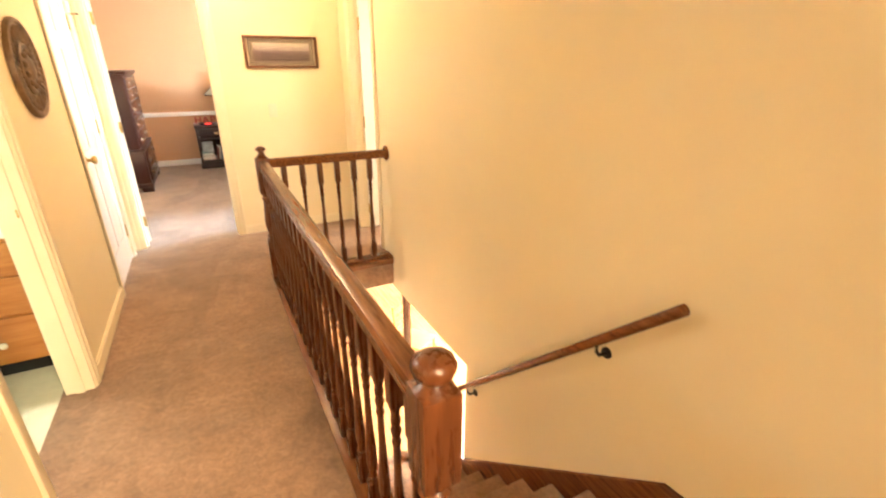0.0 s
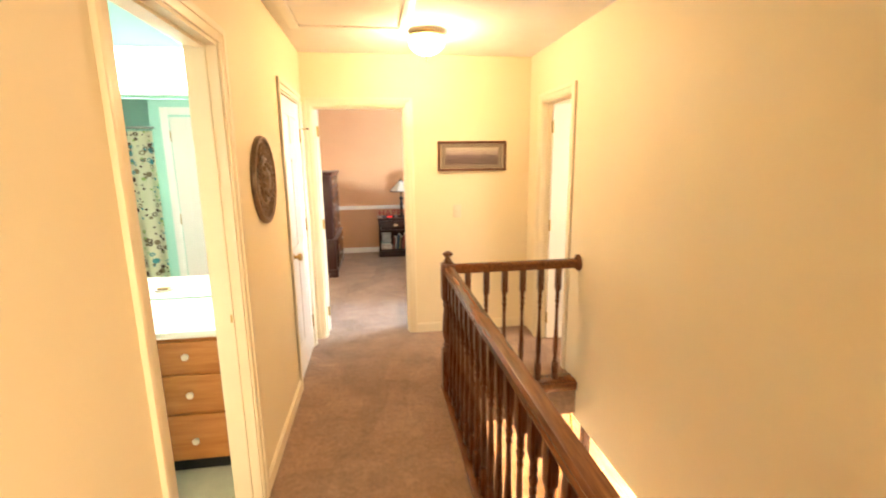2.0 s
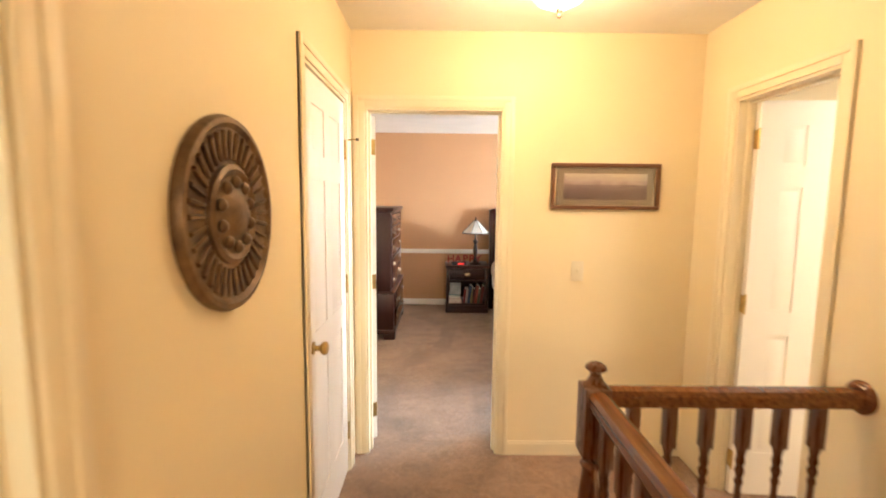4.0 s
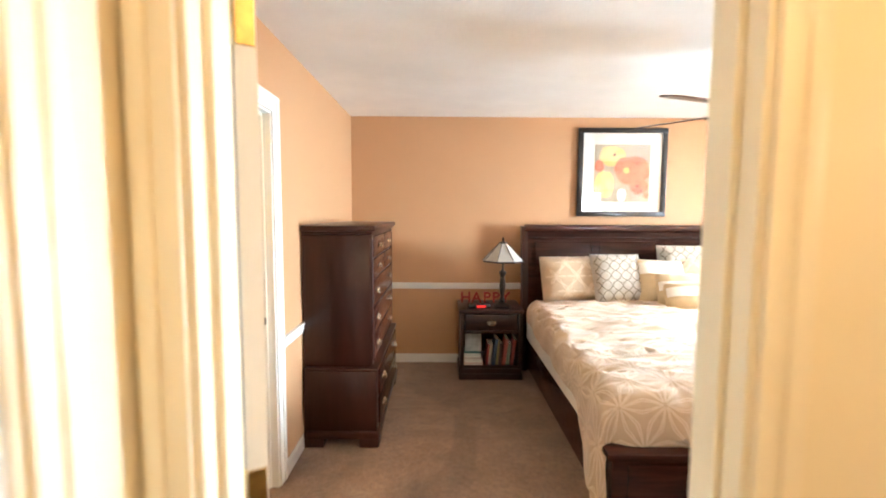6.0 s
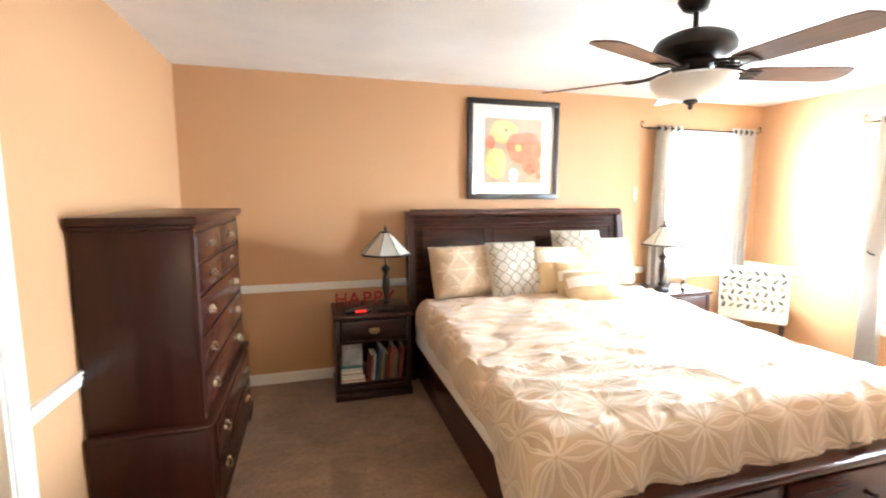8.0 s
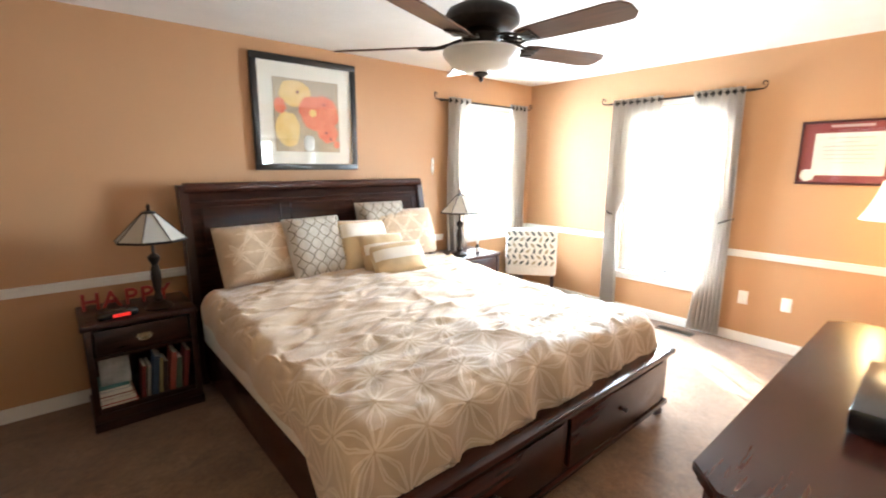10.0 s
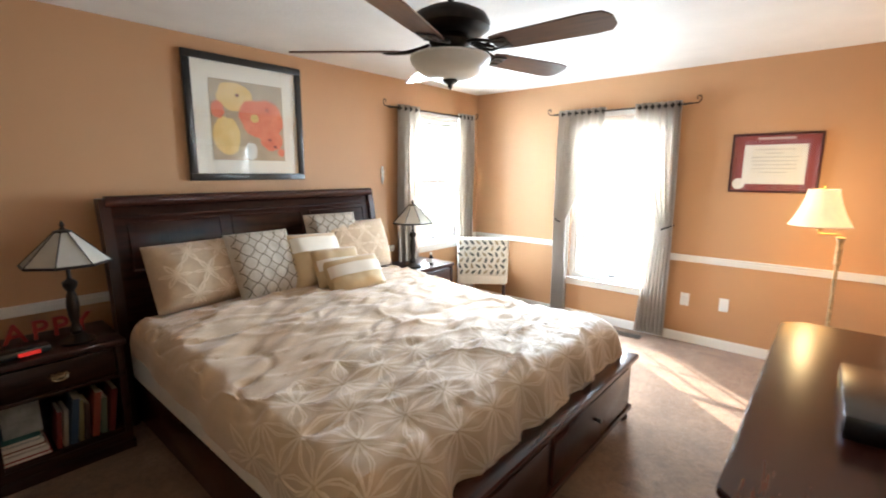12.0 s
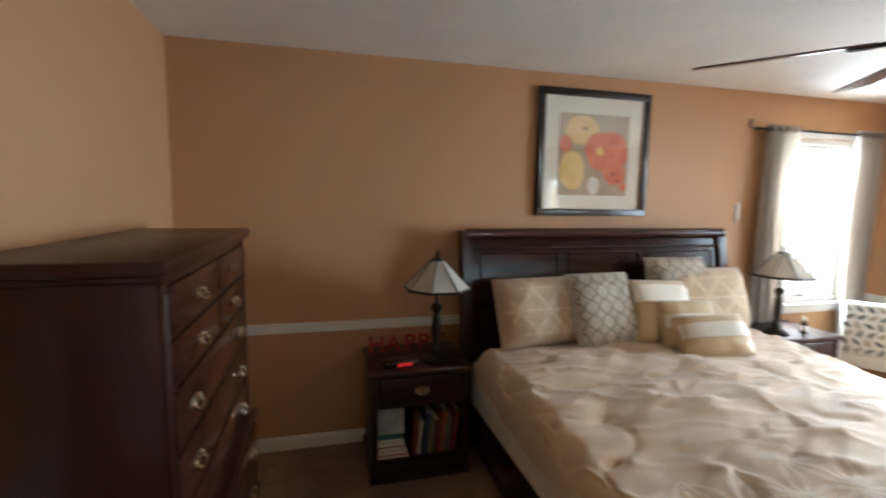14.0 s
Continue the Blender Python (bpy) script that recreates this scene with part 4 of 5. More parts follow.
def table_lamp(m, label):
    t = thing("table_lamp", m, label, "table lamp", "bedside lamps")
    part("base", lathe([(0.078, 0.0), (0.080, 0.012), (0.070, 0.022), (0.045, 0.030), (0.028, 0.045)], 24), BRONZE, t)
    part("stem", lathe([(0.022, 0.045), (0.030, 0.065), (0.020, 0.085), (0.017, 0.10), (0.024, 0.14), (0.029, 0.20), (0.024, 0.255), (0.016, 0.275), (0.024, 0.29), (0.032, 0.305), (0.034, 0.325), (0.022, 0.335), (0.010, 0.345), (0.010, 0.46)], 20), BRONZE, t)
    n = 8
    for k in range(n):
        a0, a1 = 2 * math.pi * (k - 0.5) / n, 2 * math.pi * (k + 0.5) / n
        b = bmesh.new()
        vs = [b.verts.new((r * math.cos(a), r * math.sin(a), z)) for r, a, z in ((0.188, a0, 0.435), (0.188, a1, 0.435), (0.036, a1, 0.59), (0.036, a0, 0.59))]
        f = b.faces.new(vs)
        bmesh.ops.solidify(b, geom=[f], thickness=0.003)
        p = part("glass_panel", b, SHADEG, t, "milk glass shade panel")
        part("rib", tube([(0.19 * math.cos(a0), 0.19 * math.sin(a0), 0.434), (0.036 * math.cos(a0), 0.036 * math.sin(a0), 0.592)], 0.003, 6), BRONZE, t)
        part("rim", tube([(0.19 * math.cos(a0), 0.19 * math.sin(a0), 0.428), (0.19 * math.cos(a1), 0.19 * math.sin(a1), 0.428)], 0.0075, 8), BRONZE, t)
    part("cap", lathe([(0.040, 0.588), (0.040, 0.596), (0.014, 0.604), (0.008, 0.615), (0.013, 0.626), (0.004, 0.645), (0.001, 0.65)], 16), BRONZE, t)
    return t


def nightstand(m, label):
    t = thing("nightstand", m, label, "nightstand", "nightstands beside the bed")
    w, d, h = 0.56, 0.46, 0.645
    for x in (0.0, w - 0.03):
        part("side_panel", box(x + 0.005, 0.02, 0.06, x + 0.025, d, h - 0.035, 0.003), ESPRESSO, t)
    part("back_panel", box(0.02, d - 0.012, 0.06, w - 0.02, d - 0.002, h - 0.035), ESPRESSO, t)
    part("top", box(-0.012, -0.012, h - 0.035, w + 0.012, d + 0.005, h, 0.007), ESPRESSO, t)
    part("shelf", box(0.02, 0.015, 0.10, w - 0.02, d - 0.012, 0.125, 0.003), ESPRESSO, t)
    part("divider", box(0.02, 0.015, 0.425, w - 0.02, d - 0.012, 0.445, 0.003), ESPRESSO, t)
    b = box(-0.008, -0.008, 0.0, w + 0.008, d, 0.055, 0.006)
    cube(b, 0.0, 0.0, 0.055, w, 0.03, 0.10, 0.004)
    part("plinth", b, ESPRESSO, t)
    for x in (0.0, w - 0.035):
        part("front_post", box(x, 0.0, 0.10, x + 0.035, 0.03, h - 0.035, 0.004), ESPRESSO, t)
    dr = part("drawer", box(0.045, 0.0, 0.455, w - 0.045, 0.03, 0.60, 0.006), ESPRESSO, t)
    bail_pull("pull", dr, pose(w / 2, 0.0, 0.53))
    return t


nightstand(pose(0.63, 3.375, 0), "dark espresso nightstand with an open shelf of books")
nightstand(pose(3.46, 3.375, 0), "dark espresso nightstand on the window side of the bed")
table_lamp(pose(1.02, 3.50, 0.647), "bronze table lamp with a milk glass panelled shade, unlit")
table_lamp(pose(3.57, 3.50, 0.647), "bronze table lamp with milk glass shade by the window")

# books on the shelf
random.seed(4)
bx, palette = 0.865, ((0.20, 0.03, 0.025), (0.45, 0.42, 0.36), (0.05, 0.09, 0.16), (0.30, 0.24, 0.10), (0.10, 0.05, 0.04), (0.35, 0.08, 0.05), (0.14, 0.17, 0.12))
k = 0
while bx < 1.09:
    wd, h = random.uniform(0.016, 0.032), random.uniform(0.19, 0.255)
    c = palette[k % len(palette)]
    bk = thing("book", pose(bx, 3.41, 0.127, 0, random.uniform(3, 9), 0), "hardback book standing on the nightstand shelf", "book", "books on the nightstand shelf")
    part("cover", box(0, 0, 0, wd, 0.16, h, 0.002), mat("book_cloth", c, 0.6, scale=20), bk)
    part("page_block", box(0.002, 0.003, h - 0.001, wd - 0.002, 0.158, h + 0.001), MATB, bk)
    bx += wd + 0.008
    k += 1
zz = 0.127
for k, c in enumerate(((0.45, 0.05, 0.04), (0.70, 0.66, 0.58), (0.30, 0.10, 0.05), (0.62, 0.60, 0.55), (0.06, 0.20, 0.19))):
    h = 0.018 + 0.006 * (k % 2)
    bk = thing("book", pose(0.655, 3.40 + 0.005 * k, zz), "book lying in a stack on the nightstand shelf", "book", "books on the nightstand shelf")
    part("cover", box(0, 0, 0, 0.19 - 0.008 * k, 0.23, h, 0.002), mat("book_cloth", c, 0.55, scale=20), bk)
    part("page_block", box(0.004, -0.001, 0.003, 0.186 - 0.008 * k, 0.002, h - 0.003), MATB, bk)
    zz += h + 0.001
pk = thing("picture_book", pose(0.68, 3.47, zz, -12, 0, 0), "pale grey magazine propped above the book stack", "book")
part("cover", box(0, 0, 0, 0.15, 0.012, 0.16, 0.002), mat("pale_cover", (0.40, 0.41, 0.40), 0.4, var=0.3, scale=12), pk)

# clock and word sign
ck = thing("alarm_clock", pose(0.80, 3.45, 0.647, 0, 0, 8), "small black alarm clock with a red display", "alarm clock")
part("body", box(-0.10, -0.045, 0, 0.10, 0.045, 0.042, 0.014), BLACK, ck)
part("display", box(-0.03, -0.048, 0.010, 0.055, -0.0455, 0.030), LED, ck, "glowing red display")
hs = thing("happy_sign", pose(0.64, 3.70, 0.647), "red wooden letters spelling HAPPY on the nightstand", "word sign")
x = 0.0
for ch_ in "HAPPY":
    cu = bpy.data.curves.new("letter", 'FONT')
    cu.body = ch_
    cu.size = 0.145
    cu.extrude = 0.009
    cu.offset = 0.002
    tmp = bpy.data.objects.new("letter", cu)
    scene.collection.objects.link(tmp)
    me = bpy.data.meshes.new_from_object(tmp.evaluated_get(bpy.context.evaluated_depsgraph_get()))
    bpy.data.objects.remove(tmp)
    me.materials.clear()
    me.materials.append(RED)
    o = new("letter", me)
    o.parent = hs
    o.matrix_basis = pose(x, 0, 0.002, 90, 0, 0)
    x += max(v.co.x for v in me.vertices) + 0.012

# ---- bed ----
BX0, BX1, BYF, BYH = 1.21, 3.30, 1.36, 3.62
bed = thing("sleigh_bed", pose(0, 0, 0), "dark cherry sleigh bed with storage drawers in the footboard", "bed")


def sleigh(u, v, y0=BYH, back=0.0):
    """Face of the curved headboard."""
    z = 1.385 * v
    lean = 0.10 * max(0, (v - 0.35) / 0.65) ** 2 * (1 if v < 0.93 else 1)
    return (1.27 + 1.955 * u, y0 + 0.03 + lean + back, z)


part("headboard", sheet(lambda u, v: sleigh(u, v), 2, 24, 0.05), CHERRYX, bed)
b = bmesh.new()
tube([(1.255, BYH + 0.10, 1.368), (3.24, BYH + 0.10, 1.368)], 0.035, 14, b)
part("scroll_rail", b, CHERRYX, bed, "rolled top rail")
part("trim_bead", tube([(1.29, BYH + 0.078, 1.275), (3.205, BYH + 0.078, 1.275)], 0.008, 8), CHERRYX, bed)
for k in range(3):
    x0, x1 = 1.36 + k * 0.622, 1.36 + k * 0.622 + 0.54
    b = bmesh.new()
    for p, q in (((x0, 0.95), (x1, 0.95)), ((x1, 0.95), (x1, 1.24)), ((x1, 1.24), (x0, 1.24)), ((x0, 1.24), (x0, 0.95))):
        f = lambda z: BYH + 0.027 + 0.10 * max(0, (z / 1.40 - 0.35) / 0.65) ** 2
        tube([(p[0] + (q[0] - p[0]) * s, f(p[1] + (q[1] - p[1]) * s), p[1] + (q[1] - p[1]) * s) for s in (0, 0.5, 1)], 0.008, 6, b)
    part("panel_moulding", b, CHERRYX, bed)
for x in (1.255, 3.24):
    b = bmesh.new()
    for j in range(18):
        v0, v1 = j / 18, (j + 1) / 18
        ya, yb = sleigh(0, v0)[1], sleigh(0, v1)[1]
        vs = []
        for sx in (-0.028, 0.028):
            for yy, zz_ in ((ya - 0.03, v0 * 1.385), (ya + 0.06, v0 * 1.385), (yb + 0.06, v1 * 1.385), (yb - 0.03, v1 * 1.385)):
                vs.append(b.verts.new((x + sx, yy, zz_)))
        b.faces.new(vs[0:4])
        b.faces.new(vs[4:8][::-1])
        for i in range(4):
            b.faces.new((vs[i], vs[(i + 1) % 4], vs[4 + (i + 1) % 4], vs[4 + i]))
    bmesh.ops.remove_doubles(b, verts=b.verts, dist=0.0005)
    part("headboard_post", b, CHERRY, bed)
for x in (BX0 + 0.06, BX1 - 0.10):
    part("side_rail", box(x, BYF + 0.05, 0.06, x + 0.04, BYH + 0.03, 0.36, 0.006), CHERRYX, bed)
part("footboard", box(BX0 + 0.03, BYF, 0.09, BX1 + 0.03, BYF + 0.06, 0.40, 0.006), CHERRYX, bed)
part("footboard_cap", box(BX0, BYF - 0.03, 0.40, BX1 + 0.07, BYF + 0.16, 0.435, 0.010), CHERRYX, bed)
part("foot_base", box(BX0 + 0.01, BYF - 0.015, 0.07, BX1 + 0.05, BYF + 0.05, 0.10, 0.006), CHERRYX, bed)
for x0, x1 in ((BX0 + 0.10, 2.23), (2.29, BX1 - 0.05)):
    dr = part("drawer", box(x0, BYF - 0.014, 0.125, x1, BYF + 0.002, 0.375, 0.005), CHERRYX, bed)
    b = lathe([(0.010, 0.0), (0.008, 0.012), (0.016, 0.020), (0.010, 0.027)], 12)
    part("knob", b, BRONZE, dr, "dark bronze knob", pose((x0 + x1) / 2, BYF - 0.014, 0.25, 90, 0, 0))
for x in (BX0 + 0.06, BX1 + 0.0):
    part("bun_foot", lathe([(0.020, 0.0), (0.036, 0.016), (0.038, 0.035), (0.024, 0.055), (0.032, 0.07)], 16), CHERRY, bed, "turned foot", pose(x, BYF + 0.03, 0))
mt = thing("mattress", pose(0, 0, 0), "king mattress under the comforter", "mattress")
part("core", box(1.26, 1.52, 0.30, 3.26, 3.60, 0.60, 0.05), IVORY, mt)

# comforter: a draped surface in two lengths, s across and t along
ZT, RR = 0.655, 0.11
CXM, CHW = 2.265, 1.045


def drape(s, half, r=RR, flare=0.20):
    """Across the top and round the edge: how far out and how far down."""
    a = abs(s)
    sg = 1 if s >= 0 else -1
    if a < half - r:
        return s, 0.0
    q = a - (half - r)
    if q < r * math.pi / 2:
        an = q / r
        return sg * (half - r + r * math.sin(an)), r * (1 - math.cos(an))
    q -= r * math.pi / 2
    return sg * (half + flare * q), r + q


def comforter(s, t, lift=0.0):
    """s across the bed, t from the foot edge towards the head, both in metres of cloth."""
    k = min(1, max(0, (0.62 - t) / 0.62))
    hem = 0.50 + 0.50 * k * k * (3 - 2 * k)
    edge = CHW - RR
    so = s if abs(s) < edge else math.copysign(edge + (abs(s) - edge) * hem, s)
    ox, dx = drape(so, CHW, RR, 0.05 + 0.12 * k)
    oy, dy = drape(-(t - 1.2), 1.17) if t < 1.2 else (-(t - 1.2), 0.0)
    y = 2.60 - oy
    z = ZT - dx - dy
    fold = 0.0
    if dx > 0.05:
        ox += (0.012 * math.sin(t * 9 + 0.6) + 0.006 * math.sin(t * 21)) * min(1, dx / 0.25) * (1 if s > 0 else -1)
    if dy > 0.05:
        y -= (0.020 * math.sin(s * 15 + 0.3) + 0.014 * math.sin(s * 27 + 1)) * min(1, dy / 0.2)
    p = Vector((s * 1.0, t * 1.0, 0))
    wr = noise.noise(Vector((p.x * 2.2 + p.y * 1.1, p.y * 5.5 - p.x * 2.0, 3.1))) * 0.020
    wr += noise.noise(Vector((p.x * 6.0, p.y * 9.0, 9.7))) * 0.009
    for ka, kb, kc, kd in ((1.7, 1.3, 3.4, 5.5), (2.9, -0.8, 5.2, 8.2), (1.1, 2.4, 6.5, 2.6)):
        ridge = 1 - abs(noise.noise(Vector((p.x * ka - p.y * kb, p.y * kc + p.x, kd)))) * 10
        wr += 0.0085 * max(0, ridge) ** 1.5 * (1 if kd != 5.5 else -1)
    wr += noise.noise(Vector((p.x * 4.0 + p.y * 3.0, p.y * 15.0 - p.x * 8.0, 1.3))) * 0.008
    hx, hy = p.x / 0.30, p.y / 0.26
    hx += 0.5 * (math.floor(hy) % 2)
    qx, qy = (hx - math.floor(hx) - 0.5) * 0.30, (hy - math.floor(hy) - 0.5) * 0.26
    wr -= 0.015 * math.exp(-((qx + 0.4 * qy) / 0.045) ** 2 - (qy / 0.020) ** 2)
    z += (wr + 0.012 * math.cos(s * 1.3)) * (1 if dx + dy < 0.05 else 0.5)
    z += 0.03 * max(0, 1 - abs(s) / 1.0) + lift
    g = min(1, max(0, (t - 0.7) / 1.2))
    z += 0.07 * g * g * (3 - 2 * g)
    low = 0.12 if (dx > 0.1 and dy > 0.1) else 0.40 if dy > 0.1 else 0.21
    if z < low:
        z = low + 0.15 * (z - low)
    y = max(y, 1.402) if z < 0.46 and abs(ox) < CHW else y
    return Vector((CXM + ox + (lift if dx > 0.1 and s > 0 else -lift if dx > 0.1 else 0), y - (lift if dy > 0.1 else 0), z))


SW, TL = CHW + 0.37, 2.22
cf = thing("comforter", pose(0, 0, 0), "rumpled champagne comforter with ivory star embroidery, spread over the bed", "comforter")
part("cloth", sheet(lambda u, v: comforter(-SW + 2 * SW * u, -0.24 + TL * v), 170, 150, 0.0), COMF, cf)
eb = bmesh.new()
CELL = 0.215
ROW = CELL * math.sqrt(3) / 2


def stitch(bm, p, q, bow):
    """A raised ribbon from p to q on the cloth, bowed sideways."""
    d = Vector((q[0] - p[0], q[1] - p[1]))
    nn = Vector((-d.y, d.x)).normalized()
    prev = None
    for i in range(9):
        f = i / 8
        c = Vector(p) + d * (0.04 + 0.92 * f) + nn * bow * (1 - abs(2 * f - 1) ** 1.25)
        if abs(c.x) > SW - 0.01 or c.y < -0.23:
            prev = None
            continue
        a = bm.verts.new(comforter(c.x - nn.x * 0.0038, c.y - nn.y * 0.0038, 0.0036))
        b_ = bm.verts.new(comforter(c.x + nn.x * 0.0038, c.y + nn.y * 0.0038, 0.0036))
        if prev:
            bm.faces.new((prev[0], a, b_, prev[1]))
        prev = (a, b_)


for j in range(-1, 12):
    for i in range(-8, 9):
        cx_, cy_ = (i + 0.5 * (j % 2)) * CELL, -0.16 + j * ROW
        if cy_ > 0.58 + 0.35 * noise.noise(Vector((cx_, 0, 2))):
            continue
        for an in (0, 60, 120):
            q = (cx_ + CELL * math.cos(radians(an)), cy_ + CELL * math.sin(radians(an)))
            for bow in (0.034, 0.021, -0.021, -0.034):
                stitch(eb, (cx_, cy_), q, bow)
em = part("embroidery", eb, EMBR, cf, "raised ivory star embroidery")
tagged(em, kind="stuff")


def pillow_mesh(w, h, t, seed=0):
    """A stuffed cushion standing in the x-z plane, its base on z = 0."""
    b = bmesh.new()
    n = 22
    grids = []
    for sg in (1, -1):
        g = []
        for i in range(n + 1):
            row = []
            for j in range(n + 1):
                u, v = 2 * i / n - 1, 2 * j / n - 1
                e = max(0.0, (1 - u ** 4) * (1 - v ** 4)) ** 0.55
                pin = 1 - 0.07 * (abs(u) ** 2) * (1 - v * v) - 0.0
                pin2 = 1 - 0.07 * (abs(v) ** 2) * (1 - u * u)
                dz = 0.010 * noise.noise(Vector((u * 2.5 + seed, v * 2.5, sg)))
                row.append(b.verts.new((w / 2 * u * pin2, -sg * (t / 2 * e + (dz if e > 0 else 0)), h / 2 * (1 + v * pin))))
            g.append(row)
        grids.append(g)
        for i in range(n):
            for j in range(n):
                b.faces.new((g[i][j], g[i + 1][j], g[i + 1][j + 1], g[i][j + 1]))
    bmesh.ops.remove_doubles(b, verts=b.verts, dist=0.0005)
    return b


def on_pillow(w, h, t, u, v):
    e = max(0.0, (1 - u ** 4) * (1 - v ** 4)) ** 0.55
    return Vector((w / 2 * u * (1 - 0.07 * v * v * (1 - u * u)), -(t / 2 * e + 0.0085), h / 2 * (1 + v * (1 - 0.07 * u * u * (1 - v * v)))))


def ribbon(bm, w, h, t, p, q, bow=0.0, wd=0.012, n=8):
    d = Vector((q[0] - p[0], q[1] - p[1]))
    nn = Vector((-d.y, d.x)).normalized()
    prev = None
    for i in range(n + 1):
        f = i / n
        c = Vector(p) + d * f + nn * bow * math.sin(math.pi * f)
        if max(abs(c.x), abs(c.y)) > 0.95:
            prev = None
            continue
        a, b_ = bm.verts.new(on_pillow(w, h, t, c.x - nn.x * wd, c.y - nn.y * wd)), bm.verts.new(on_pillow(w, h, t, c.x + nn.x * wd, c.y + nn.y * wd))
        if prev:
            bm.faces.new((prev[0], a, b_, prev[1]))
        prev = (a, b_)


def sham(m, label, seed):
    t = thing("sham_pillow", m, label, "pillow", "pillows on the bed")
    w, h, k = 0.66, 0.41, 0.20
    part("cushion", pillow_mesh(w, h, k, seed), PILLW, t)
    b = bmesh.new()
    for cx_, cy_ in ((-0.12, -0.05), (0.45, -0.05), (-0.68, -0.05), (0.16, 0.6), (-0.4, 0.6), (0.16, -0.7), (-0.4, -0.7)):
        for a in range(6):
            q = (cx_ + 0.27 * math.cos(a * math.pi / 3), cy_ + 0.40 * math.sin(a * math.pi / 3))
            for bow in (0.045, -0.045, 0.02, -0.02):
                ribbon(b, w, h, k, (cx_, cy_), q, bow, 0.008)
    part("embroidery", b, EMBR, t, "ivory star embroidery")
    return t


PB = ZT + 0.085
sham(pose(1.69, 3.35, PB, -24, 0, 4), "embroidered champagne sham pillow leaning on the headboard", 1)
sham(pose(2.84, 3.38, PB + 0.02, -20, 0, -3), "embroidered champagne sham pillow on the window side", 5)


def trellis(m, label, seed):
    t = thing("trellis_pillow", m, label, "pillow", "pillows on the bed")
    w = h = 0.45
    k = 0.15
    part("cushion", pillow_mesh(w, h, k, seed), GREYF, t)
    b = bmesh.new()
    n = 5
    for i in range(-n, n + 1):
        for j in range(-n, n + 1):
            if (i + j) % 2:
                continue
            x0, y0 = i / n, j / n
            for dx, dy in ((1, 1), (1, -1)):
                ribbon(b, w, h, k, (x0, y0), (x0 + dx / n, y0 + dy / n), 0.030 * (1 if (i + (dy > 0)) % 2 else -1), 0.013, 5)
    part("lattice_print", b, LATT, t, "brown trellis lattice")
    return t


trellis(pose(2.02, 3.24, PB, -26, 0, 3), "pale grey square pillow with a brown trellis lattice", 2)
trellis(pose(2.66, 3.40, PB + 0.05, -18, 0, -4), "grey trellis pillow behind the satin cushions", 8)


def satin(m, w, h, k, bands, label, seed):
    t = thing("satin_cushion", m, label, "pillow", "pillows on the bed")
    part("cushion", pillow_mesh(w, h, k, seed), SATIN, t)
    for v0, v1 in bands:
        b = bmesh.new()
        n = 18
        g = [[b.verts.new(on_pillow(w, h, k, -0.94 + 1.88 * i / n, v0 + (v1 - v0) * j / 4)) for j in range(5)] for i in range(n + 1)]
        for i in range(n):
            for j in range(4):
                b.faces.new((g[i][j], g[i + 1][j], g[i + 1][j + 1], g[i][j + 1]))
        part("ivory_band", b, IVORY, t, "pleated ivory band")
    return t


satin(pose(2.36, 3.20, PB, -26, 2, -4), 0.40, 0.40, 0.14, ((0.25, 0.80),), "square gold satin cushion with an ivory band", 3)
satin(pose(2.45, 3.08, PB, -30, 1, -8), 0.36, 0.30, 0.12, ((-0.2, 0.35),), "gold satin cushion in the middle of the stack", 6)
satin(pose(2.50, 2.96, PB, -38, -3, -12), 0.42, 0.25, 0.13, ((-0.25, 0.45),), "small oblong gold satin cushion with an ivory band", 9)

# ---- art over the bed ----
ar = framed("flower_picture", pose(2.219, YB - 0.001, 1.911), 0.868, 0.857, 0.048, 0.035, BLACKF, "framed poppy painting in a black frame above the headboard")
part("mat_board", box(-0.391, -0.016, -0.386, 0.391, -0.010, 0.386), MATB, ar)
part("print_ground", box(-0.272, -0.0195, -0.285, 0.272, -0.0165, 0.270), mat("print_taupe", (0.42, 0.33, 0.22), 0.7, var=0.15, scale=7), ar)
COR = mat("print_coral", (0.62, 0.12, 0.06), 0.7, var=0.3, scale=8, col2=(0.75, 0.24, 0.14))
YEL = mat("print_yellow", (0.68, 0.44, 0.12), 0.7, scale=7, col2=(0.78, 0.60, 0.28))
PAL = mat("print_pale", (0.68, 0.66, 0.60), 0.7, var=0.1)
DRK = mat("print_dark", (0.18, 0.03, 0.03), 0.7, var=0.2)
random.seed(11)
depth_ = 0.0200
